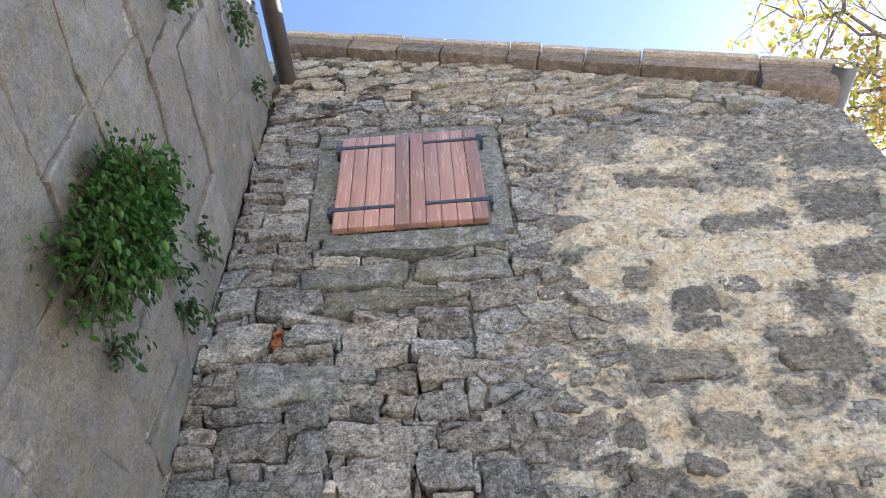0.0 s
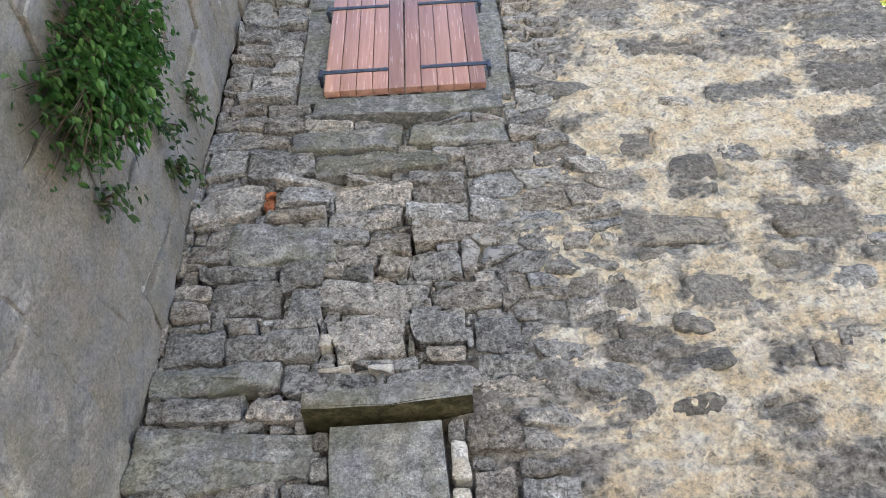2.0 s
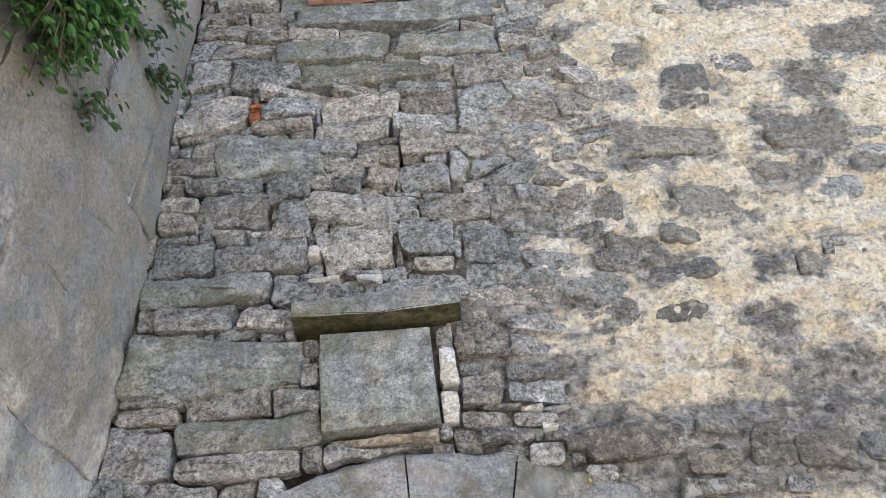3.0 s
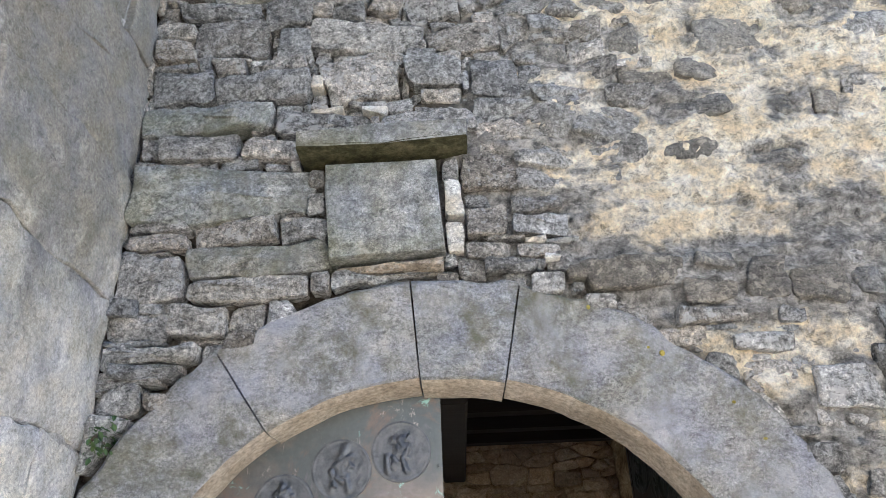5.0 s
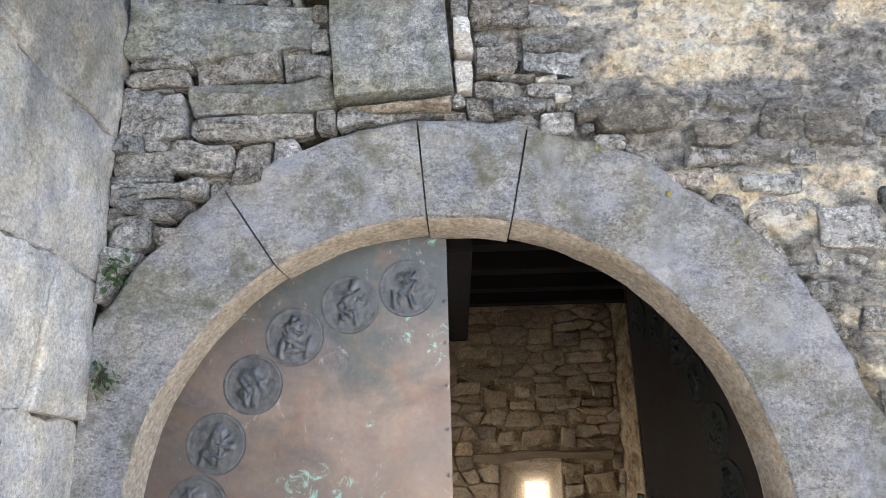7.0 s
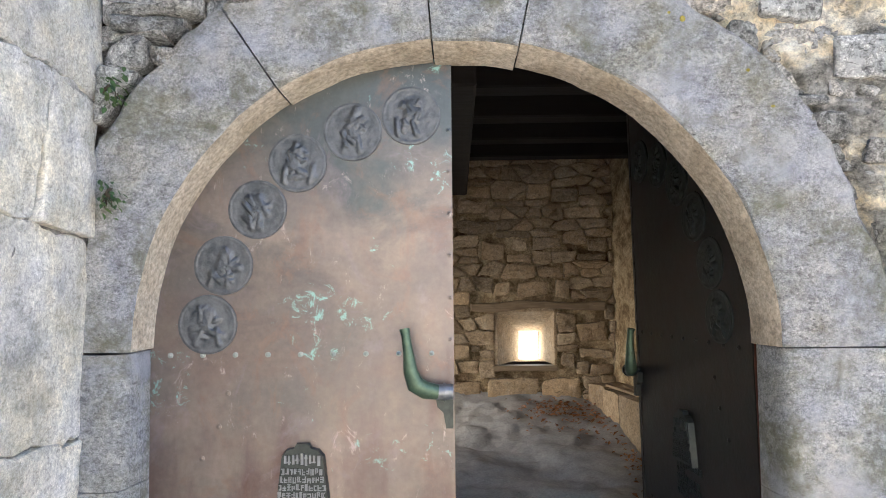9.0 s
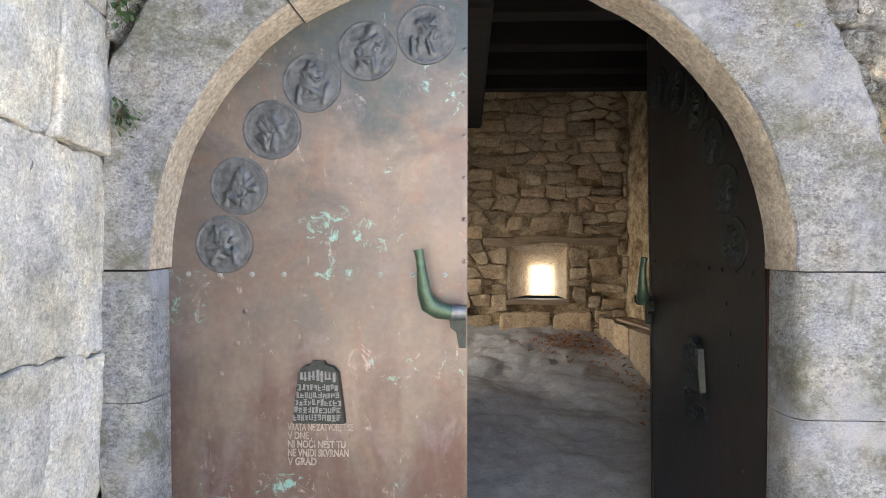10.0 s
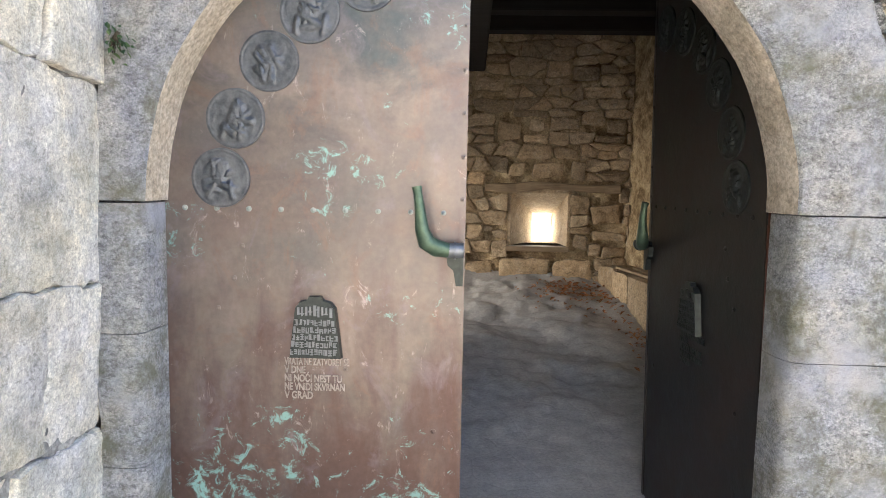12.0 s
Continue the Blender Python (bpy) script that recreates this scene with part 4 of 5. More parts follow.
def door_leaf(sheet_mat, bronze, grip, lettering_mat, mirror):
    """A leaf in its own axes: hinge line at x = 0, free edge at x = LEAF_W (mirrored for the other leaf), front towards -y."""
    m = -1 if mirror else 1
    thing = empty("door_leaf")
    outline = [(u * m, v) for u, v in leaf_outline(LEAF_W)]
    bm = prism(bmesh.new(), outline, 0.0, 0.05, lambda u, v, d: (u, d + 0.004, v))
    part("core", bm, RED_WOOD, thing, "red-brown wooden core")
    seam = 1.58
    low = [(0.004 * m, 0.064), ((LEAF_W - 0.002) * m, 0.064), ((LEAF_W - 0.002) * m, seam), (0.004 * m, seam)]
    high = [(LEAF_W * m, seam - 0.006), *[p for p in outline[2:] if p[1] > seam + 0.02], (0.0, seam - 0.006)]
    for pts, off in ((low, 0.0), (high, -0.0025)):
        bm = prism(bmesh.new(), pts, 0.0, 0.004 - off, lambda u, v, d: (u, 0.003 - d, v))
        part("copper_sheet", bm, sheet_mat, thing)
    strip = [((LEAF_W - 0.018) * m, 0.07), ((LEAF_W + 0.0015) * m, 0.07), ((LEAF_W + 0.0015) * m, outline[2][1] - 0.01), ((LEAF_W - 0.018) * m, outline[2][1] - 0.01)]
    part("edge_strip", prism(bmesh.new(), strip, 0.0, 0.009, lambda u, v, d: (u, -0.0005 - d + 0.003, v)), sheet_mat, thing)
    # nails along the seam and the edge
    nail = tube(bmesh.new(), [(0, 0.002, 0), (0, -0.0022, 0), (0, -0.003, 0)], [0.0088, 0.0088, 0.0066], 14)
    bmesh.ops.create_icosphere(nail, subdivisions=1, radius=0.0045, matrix=Matrix.Translation((0, -0.003, 0)) @ Matrix.Diagonal((1, 0.6, 1, 1)))
    nail_mesh = mesh_of("nail", nail, NAIL if not mirror else sheet_mat, 60)
    spots = [(0.08 + 0.105 * k, seam + 0.012) for k in range(9)] + [(LEAF_W - 0.009, 0.15 + 0.135 * k) for k in range(17)]
    nr = random.Random(8)
    plain_mesh = nail_mesh.copy()
    plain_mesh.materials.clear()
    plain_mesh.materials.append(sheet_mat)
    spots += [(nr.uniform(0.08, 0.9), nr.uniform(0.7, 1.5)) for _ in range(7)]
    for k, (u, z) in enumerate(spots):
        ob = new("nail", nail_mesh if k < 9 else plain_mesh)
        ob.parent, ob.location = thing, (u * m, -0.0055 if z > seam else -0.002, z)
    mr = random.Random(21)
    for x, z in MEDALS:
        u = (x + 1.03) * m
        ob = part("medallion", medallion(mr), bronze, thing, smooth=40)
        ob.location = (u, -0.004, z)
    # bell-shaped plaque with rows of raised marks
    pu = 0.51 * m
    bm = prism(bmesh.new(), [(-0.088, 0), (0.088, 0.0), (0.08, 0.07), (0.068, 0.165), (0.05, 0.185), (0.028, 0.19), (0.02, 0.203), (-0.02, 0.203), (-0.028, 0.19), (-0.05, 0.185), (-0.068, 0.165), (-0.08, 0.07)], 0, 0.024, lambda u, v, d: (u * (1 - 2.2 * d), -d, v))
    plaque = part("plaque", bm, DARK_BRONZE, thing, "bell-shaped grey bronze plaque")
    plaque.location = (pu, -0.004, 1.11)
    bm = bmesh.new()
    pr = random.Random(3)
    for row in range(5):
        z = 0.01 + row * 0.0245
        u = -0.08 + row * 0.0035
        while u < 0.072 - row * 0.0035:
            w, h = pr.uniform(0.008, 0.013), pr.uniform(0.015, 0.02)
            z0 = z + pr.uniform(-0.001, 0.003)
            strokes = [(u, u + 0.0033, z0, z0 + h), (u + w - 0.0033, u + w, z0 + 0.005 * pr.choice((0, 1)), z0 + h), (u, u + w, z0 + h - 0.0033, z0 + h),
                       (u, u + w, z0, z0 + 0.0033), (u, u + w, z0 + h * 0.45, z0 + h * 0.45 + 0.0033), (u + w * 0.4, u + w * 0.4 + 0.0033, z0, z0 + h)]
            for n_s, (a, b, c, d) in enumerate(pr.sample(strokes, pr.randint(3, 4))):
                box(bm, a, b, -0.0272 - 0.0002 * n_s, -0.023, c, d)
            u += w + 0.0035
    for k in range(9):
        box(bm, -0.056 + k * 0.0132, -0.05 + k * 0.0132 + pr.uniform(-0.001, 0.003), -0.029 - 0.0003 * k, -0.023, 0.136 + pr.uniform(0, 0.012), 0.176 - 0.004 * abs(k - 4) ** 0.5)
    for k in range(4):
        box(bm, -0.05 + k * 0.026, -0.034 + k * 0.026, -0.0275, -0.023, 0.145 + 0.007 * (k % 3), 0.149 + 0.007 * (k % 3))
    part("raised_script", bm, STEEL if not mirror else DARK_BRONZE, plaque, "rubbed grey raised script")
    for k, (words, wide) in enumerate((("VRATA NE ZATVORET SE", 0.215), ("V DNE", 0.07), ("NI NOĆI NEST TU", 0.19), ("NE VNIDI SKVRNAN", 0.2), ("V GRAD", 0.095))):
        ob = raised_text(words, 0.034, LETTERS if not mirror else lettering_mat)
        xs = [v.co.x for v in ob.data.vertices]
        squeeze = wide / (max(xs) - min(xs))
        ob.parent = thing
        left = pu - 0.105 if not mirror else pu - 0.1
        ob.matrix_basis = pose(left + wide / 2, -0.0055, 1.092 - 0.0285 * k, 90, 0, 0) @ Matrix.Diagonal((squeeze, 1, 1, 1))
    # horn-shaped handle on a steel ferrule
    hx = (LEAF_W - 0.15) * m
    handle = empty("handle")
    handle.parent = thing
    handle.location = (0, 0, -0.06 if mirror else 0.0)
    bm = bmesh.new()
    curve = [(0.0, -0.085, 1.675), (0.004, -0.088, 1.655), (0.012, -0.09, 1.60), (0.018, -0.088, 1.545), (0.032, -0.082, 1.505), (0.062, -0.07, 1.485), (0.10, -0.06, 1.478)]
    tube(bm, [(hx + x * m, y, z) for x, y, z in curve], [0.0165, 0.0135, 0.0165, 0.022, 0.028, 0.0275, 0.0235], 16)
    part("grip", bm, grip, handle, "green patinated horn-shaped grip", smooth=50)
    bm = bmesh.new()
    tube(bm, [(hx + x * m, -0.06, 1.478) for x in (0.095, 0.148)], 0.0235, 16)
    tube(bm, [(hx + x * m, -0.06, 1.478) for x in (0.118, 0.124)], 0.028, 16)
    tube(bm, [(hx + 0.135 * m, -0.06, 1.478), (hx + 0.135 * m, 0.0, 1.478)], 0.014, 10)
    part("ferrule", bm, STEEL if not mirror else bronze, handle, "worn steel ferrule", smooth=50)
    bm = bmesh.new()
    prism(bm, [(hx + x * m, z) for x, z in ((0.09, 1.47), (0.148, 1.47), (0.147, 1.36), (0.125, 1.36), (0.116, 1.41), (0.098, 1.425))], 0.005, 0.03, lambda u, v, d: (u, -d, v))
    part("latch_plate", bm, DARK_BRONZE, handle, "dark bronze latch plate")
    return thing


left_leaf = door_leaf(COPPER, BRONZE, GREEN_BRONZE, BRONZE, False)
left_leaf.matrix_basis = pose(-1.03, LEAF_FRONT, 0)
tagged(left_leaf, "closed brown copper-clad door leaf with bronze medallions and horn handle", "door", "pair of door leaves")
# the left leaf's metals in darker copies, the room's shade put into their colour
right_leaf = door_leaf(SHADED_COPPER, DARK_BRONZE, GREEN_BRONZE, DARK_BRONZE, True)
right_leaf.matrix_basis = pose(0.955, 0.2, 0, 0, -1.1, 0) @ pose(0, 0, 0, 0, 0, -83)
bm = box(bmesh.new(), -0.93, -0.78, 0.06, 0.085, 2.52, 2.545, 0.003)
box(bm, -0.93, -0.905, 0.06, 0.085, 2.28, 2.518, 0.003)
part("stay_bar", bm, IRON, right_leaf, "black iron stay bar")
tagged(right_leaf, "open copper-clad door leaf with bronze medallions, swung into the room and coloured dark for its shade", "door", "pair of door leaves")

# ---- window with closed shutters ----
window = tagged(empty("window_1", (-0.13, 0, 5.2)), "window in a dark grey stone frame", "window", kind="structure")


def slab(pts, d0, d1, seed, bevel=0.012):
    """A hewn stone slab over an outline on the front wall."""
    bm = prism(bmesh.new(), pts, d0, d1, on_front)
    bmesh.ops.bevel(bm, geom=[e for e in bm.edges if all(v.co.y < -d1 + 0.001 for v in e.verts)], offset=bevel, segments=2, affect="EDGES", profile=0.6)
    bmesh.ops.triangulate(bm, faces=bm.faces)
    bmesh.ops.subdivide_edges(bm, edges=[e for e in bm.edges if e.calc_length() > 0.1], cuts=2)
    for v in bm.verts:
        v.co.x += 0.008 * wavy(v.co.x, seed, v.co.z, 6)
        v.co.z += 0.008 * wavy(v.co.x, seed + 4, v.co.z, 6)
        v.co.y += 0.008 * wavy(v.co.x, seed + 8, v.co.z, 7)
    return bm


for name, pts, d1 in (("lintel", [(-0.74, 6.19), (0.30, 6.21), (0.47, 6.2), (0.42, 6.35), (0.1, 6.37), (-0.72, 6.36)], 0.0),
                      ("jamb", [(-0.71, 5.225), (-0.55, 5.225), (-0.545, 6.18), (-0.72, 6.18)], -0.003),
                      ("jamb", [(0.29, 5.22), (0.43, 5.22), (0.44, 5.8), (0.44, 6.18), (0.29, 6.19)], -0.002),
                      ("sill", [(-0.62, 5.08), (0.0, 5.05), (0.37, 5.07), (0.38, 5.215), (-0.60, 5.22)], 0.03)):
    child(part(name, slab(pts, -0.3, d1, len(name)), FRAME_STONE, smooth=40), window)
SH_X0, SH_X1, SH_Z0, SH_Z1 = -0.558, 0.3, 5.234, 6.2
rng = random.Random(12)
mid = (SH_X0 + SH_X1) / 2
for side in (0, 1):
    shutter = tagged(empty("shutter", (SH_X0 if side == 0 else SH_X1, -0.03, SH_Z0)), "closed reddish varnished plank shutter with black iron strap hinges", "shutter", "pair of shutters")
    a, b = (SH_X0, mid - 0.002) if side == 0 else (mid + 0.002, SH_X1)
    n = 5
    for k in range(n):
        p, q = a + (b - a) * k / n, a + (b - a) * (k + 1) / n
        bm = box(bmesh.new(), p + 0.0015, q - 0.0015, -0.062, -0.022, SH_Z0, SH_Z1, 0.004, 2)
        child(part("plank", bm, SHUTTER_WOOD, smooth=40), shutter)
    bm = box(bmesh.new(), a + 0.01, b - 0.01, -0.0215, -0.012, SH_Z0 + 0.02, SH_Z1 - 0.02)
    child(part("batten_back", bm, SHUTTER_WOOD), shutter)
    out = -1 if side == 0 else 1
    hinge_x = a if side == 0 else b
    for z in (SH_Z0 + 0.17, SH_Z1 - 0.13):
        tip = hinge_x - out * 0.345
        pts = [(hinge_x + out * 0.02, z - 0.016), (tip + out * 0.03, z - 0.012), (tip + out * 0.016, z - 0.018), (tip, z), (tip + out * 0.016, z + 0.018), (tip + out * 0.03, z + 0.012), (hinge_x + out * 0.02, z + 0.016)]
        bm = prism(bmesh.new(), pts, 0.0625, 0.068, on_front)
        strap = child(part("strap_hinge", bm, IRON, label="black iron strap hinge"), shutter)
        bm = tube(bmesh.new(), [(hinge_x + out * 0.026, -0.055, z - 0.035), (hinge_x + out * 0.026, -0.055, z + 0.03)], 0.014, 12)
        tube(bm, [(hinge_x + out * 0.026, -0.055, z - 0.03), (hinge_x + out * 0.03, 0.06, z - 0.03)], 0.008, 8)
        part("hinge_pin", bm, IRON, strap, smooth=50)
        for k in range(4):
            bm = bmesh.new()
            bmesh.ops.create_icosphere(bm, subdivisions=1, radius=0.006, matrix=Matrix.Translation((hinge_x - out * (0.03 + 0.085 * k), -0.069, z)))
            part("bolt", bm, IRON, strap, smooth=60)

# ---- single stones of the front wall ----
lintel_slab = slab([(-0.5, 3.345), (-0.2, 3.34), (0.09, 3.36), (0.095, 3.43), (-0.18, 3.425), (-0.5, 3.41)], -0.08, 0.125, 31, 0.016)
ledge = part("drip_ledge", lintel_slab, MOSSY, smooth=40)
# downward faces: moss, coloured darker for the shade under the ledge
ledge.data.materials.append(MOSS_SHADE)
for face in ledge.data.polygons:
    if face.normal.z < -0.6:
        face.material_index = 1
tagged(ledge, "projecting mossy stone ledge above a blank tablet", "stone ledge", kind="structure")
tablet = slab([(-0.385, 2.955), (0.0, 2.97), (-0.02, 3.315), (-0.405, 3.31)], -0.08, 0.055, 45, 0.018)
tagged(part("tablet", tablet, MOSSY, smooth=40), "blank weathered grey-green stone tablet set in the wall", "stone tablet")

BESIDE_WINDOW = [(-1.032, 6.207, 0.17, 0.22), (-0.836, 6.187, 0.173, 0.17), (-0.882, 6.038, 0.313, 0.11), (-1.004, 5.908, 0.206, 0.14), (-0.801, 5.892, 0.17, 0.11), (-0.994, 5.762, 0.197, 0.1), (-0.804, 5.755, 0.165, 0.13),
                 (-1.0, 5.662, 0.2, 0.07), (-0.998, 5.561, 0.23, 0.1), (-0.79, 5.55, 0.16, 0.13), (-1.052, 5.444, 0.13, 0.12), (-0.854, 5.432, 0.235, 0.115), (-0.876, 5.306, 0.32, 0.105), (-0.967, 5.198, 0.18, 0.1),
                 (-0.755, 5.172, 0.21, 0.085), (-0.967, 5.084, 0.21, 0.1), (-0.759, 5.062, 0.18, 0.1), (-0.52, 5.02, 0.25, 0.06)]
BELOW_WINDOW = [(-0.43, 4.887, 0.58, 0.17), (0.137, 4.882, 0.49, 0.17), (0.322, 4.676, 0.35, 0.165), (0.08, 4.76, 0.139, 0.07), (-0.243, 4.708, 0.64, 0.14), (-0.738, 4.724, 0.31, 0.16), (-1.005, 4.757, 0.186, 0.16), (-0.58, 4.501, 0.23, 0.135),
                (-0.281, 4.485, 0.32, 0.165), (0.022, 4.482, 0.26, 0.12), (-0.308, 4.335, 0.33, 0.11), (0.008, 4.342, 0.265, 0.11), (-0.943, 4.478, 0.29, 0.22), (-0.635, 4.387, 0.27, 0.075), (-0.658, 4.222, 0.46, 0.2), (-0.987, 4.186, 0.18, 0.1),
                (-0.844, 4.076, 0.32, 0.065), (0.51, 4.892, 0.25, 0.06), (0.698, 4.927, 0.09, 0.07)]
MIDDLE_STONES = [(-0.374, 4.235, 0.13, 0.1), (-0.206, 4.193, 0.19, 0.12), (-0.344, 4.118, 0.17, 0.095), (-0.184, 4.066, 0.115, 0.1), (-0.01, 4.046, 0.21, 0.13), (-0.57, 4.03, 0.175, 0.145), (-0.446, 4.036, 0.064, 0.07), (-0.343, 4.024, 0.13, 0.075),
                 (-0.27, 3.903, 0.43, 0.12), (-0.792, 3.92, 0.275, 0.205), (-0.556, 3.879, 0.13, 0.165), (-1.022, 3.976, 0.14, 0.08), (-1.006, 3.866, 0.14, 0.12), (0.101, 3.868, 0.27, 0.115)]
LOWER_STONES = [(-0.655, 3.675, 0.355, 0.125), (-0.294, 3.682, 0.28, 0.18), (-0.966, 3.704, 0.23, 0.14), (-0.85, 3.545, 0.5, 0.125), (-0.424, 3.512, 0.33, 0.07), (-0.048, 3.505, 0.335, 0.095), (-0.874, 3.418, 0.295, 0.095), (-0.608, 3.4, 0.19, 0.07),
                (-1.055, 3.354, 0.066, 0.06), (-0.019, 3.718, 0.21, 0.12), (0.198, 3.691, 0.21, 0.2)]
BESIDE_TABLET = [(-0.777, 3.236, 0.635, 0.195), (-0.978, 3.124, 0.2, 0.03), (-0.977, 3.064, 0.18, 0.062), (-0.989, 2.937, 0.22, 0.165), (-0.722, 3.09, 0.29, 0.085), (-0.477, 3.082, 0.18, 0.08), (-0.632, 2.977, 0.48, 0.11), (-0.664, 2.88, 0.385, 0.07),
                 (-0.44, 3.277, 0.045, 0.07), (-0.438, 3.182, 0.05, 0.075), (-0.811, 2.775, 0.19, 0.1), (-0.96, 2.67, 0.3, 0.065), (-0.96, 2.612, 0.2, 0.032), (-1.03, 2.521, 0.12, 0.085), (0.156, 3.267, 0.19, 0.165), (0.15, 3.09, 0.16, 0.12),
                 (0.147, 2.985, 0.145, 0.065), (0.22, 2.925, 0.16, 0.05), (-1.07, 2.83, 0.09, 0.035)]
EAVES_STONES = [(0.18, 6.86, 0.58, 0.16), (0.63, 6.81, 0.30, 0.13), (-0.47, 7.17, 0.31, 0.13), (-0.78, 6.96, 0.34, 0.16), (0.24, 7.04, 0.42, 0.09), (-0.19, 6.53, 0.27, 0.17), (2.24, 6.38, 0.5, 0.12), (2.476, 6.23, 0.24, 0.12), (2.23, 6.25, 0.23, 0.12)]
BAND_STONES = [(0.614, 2.886, 0.34, 0.12), (0.88, 2.9, 0.155, 0.06), (0.847, 2.8, 0.185, 0.09), (1.034, 2.84, 0.15, 0.19), (1.203, 2.812, 0.17, 0.15), (1.356, 2.816, 0.115, 0.13), (0.875, 2.708, 0.31, 0.055), (1.091, 2.708, 0.1, 0.055),
               (0.98, 2.622, 0.2, 0.07), (1.2, 2.476, 0.2, 0.17), (1.33, 2.506, 0.05, 0.21), (0.45, 2.885, 0.1, 0.06)]
CHIPS = [(0.038, 3.173, 0.075, 0.16), (0.046, 3.03, 0.078, 0.12), (0.357, 2.94, 0.06, 0.03), (0.308, 3.011, 0.08, 0.025), (-0.236, 3.562, 0.1, 0.032), (-0.412, 3.566, 0.125, 0.028), (-0.455, 3.7, 0.06, 0.08)]
FEATURES = [(-0.14, 6.28, 1.2, 0.2), (-0.13, 5.7, 1.16, 1.0), (-0.12, 5.16, 1.0, 0.2), (-0.2, 3.41, 0.62, 0.14), (-0.2, 3.14, 0.4, 0.42),
            (-1.06, 1.0, 0.2, 1.3), (1.2, 0.51, 0.46, 0.43), (1.24, 0.95, 0.62, 0.455), (1.2, 1.39, 0.56, 0.44)]
BRICKS = [(-0.77, 4.55, 0.05, 0.055), (-0.765, 4.475, 0.055, 0.06)]
COURSED = BESIDE_WINDOW + BELOW_WINDOW + MIDDLE_STONES + LOWER_STONES + BESIDE_TABLET + EAVES_STONES
ALL_FIXED = COURSED + BARE_STONES + BAND_STONES + CHIPS + BRICKS

rng = random.Random(77)
front_stones = []
laid = []


def lay(poly, mat, proud, **kw):
    """A stone of its own under the front wall."""
    bm = bmesh.new()
    laid.append(poly)
    if stone(bm, poly, rng, on_front, proud, **kw):
        front_stones.append(part("stone", bm, mat, wall_front, smooth=48))
    else:
        bm.free()




def beside_arch(poly):
    """Cut an outline where it would run into the arch."""
    cu, cv = sum(p[0] for p in poly) / len(poly), sum(p[1] for p in poly) / len(poly)
    k = math.hypot(cu - ARCH_X, cv - ARCH_Z)
    nu, nv = (cu - ARCH_X) / k, (cv - ARCH_Z) / k
    return clip(poly, ARCH_X + nu * (ARCH_OUT + 0.015), ARCH_Z + nv * (ARCH_OUT + 0.015), -nu, -nv) if k < 2.0 else poly


for r in COURSED:
    lay(beside_arch(hewn(rng, r[0], r[1], r[2] + 0.026, r[3] + 0.018)), BUFF if r[1] > 6.6 else RUBBLE if r[2] < 0.45 else MOSSY, rng.uniform(0.0, 0.03) * (1 - 0.6 * pointed(r[0], r[1])), wave=0.013, gap=0.004, edge=0.005, rough=0.012)
for u, v, w, h in BARE_STONES:
    lay(hewn(rng, u, v, w + 0.03, h + 0.03), WEATHERED, 0.0, wave=0.01, gap=0.004, edge=0.012, rough=0.006)
for r in BAND_STONES:
    lay(beside_arch(hewn(rng, *r)), WEATHERED if r[1] > 2.75 else RUBBLE, 0.024, wave=0.012, gap=0.004, edge=0.005)
for r in CHIPS:
    lay(beside_arch(hewn(rng, *r)), PALE_CHIP, 0.015, wave=0.012, gap=0.003, edge=0.004)
lay(hewn(rng, -0.19, 2.935, 0.36, 0.03), BUFF, 0.012, wave=0.008, gap=0.002, edge=0.004)
for r in BRICKS:
    lay(rect(*r), BRICK, 0.0, wave=0.006, gap=0.002)

seeds = courses(rng, -1.12, 2.68, 0.3, 7.9, lambda v: 0.06 if v > 6.2 else (0.085 if v > 5 else 0.105), lambda v: 0.21 if v > 5 else 0.19)
loose = cells(seeds, (-1.12, 2.68, 0.3, 7.75), 1.8, FEATURES + ALL_FIXED, [(ARCH_X, ARCH_Z, ARCH_OUT + 0.01)])
joined, joined_high = bmesh.new(), bmesh.new()
for poly in loose:
    cu, cv = sum(p[0] for p in poly) / len(poly), sum(p[1] for p in poly) / len(poly)
    if max(p[1] for p in poly) > eave(cu) - 0.02 or (abs(cu - ARCH_X) < 1.05 and cv < ARCH_Z):
        continue
    p = plastered(cu, cv)
    if cu > 0.5 and cv < 2.95 and rng.random() < 0.7:
        continue
    if p > 0.5:
        if rng.random() < 0.9 or min(max(q[0] for q in poly) - min(q[0] for q in poly), 2 * (max(q[1] for q in poly) - min(q[1] for q in poly))) < 0.12:
            continue
        w, h = max(q[0] for q in poly) - min(q[0] for q in poly), max(q[1] for q in poly) - min(q[1] for q in poly)
        poly = hewn(rng, cu, cv, w, h, 1.0)
        look_args = dict(proud=rng.uniform(-0.002, 0.012), gap=0.006, wave=0.02, edge=0.01, cut=0.3, rough=0.008)
    else:
        look_args = dict(proud=rng.uniform(-0.02, 0.03) * (1 - 0.85 * pointed(cu, cv)) + 0.003 * pointed(cu, cv), gap=rng.uniform(0.002, 0.007), wave=0.013, tilt=0.02 if cv < 6.2 else 0.008, rough=0.012 if cv < 6.2 else 0.007, edge=0.005)
    if cu < 1.0 and len(front_stones) < 300 and cv < 6.4:
        lay(poly, WEATHERED if p > 0.5 else RUBBLE, **look_args)
    else:
        laid.append(poly)
        stone(joined_high if cv > 6.45 + 0.25 * wavy(cu, 1, cv, 1.5) and cv > eave(cu) - 0.75 else joined, poly, rng, on_front, **look_args)
# small packing stones wedged into what is still open between the large ones
CELL = 0.012
cols, rows_n = int(3.8 / CELL), int(7.8 / CELL)
taken = np.zeros((cols, rows_n), bool)


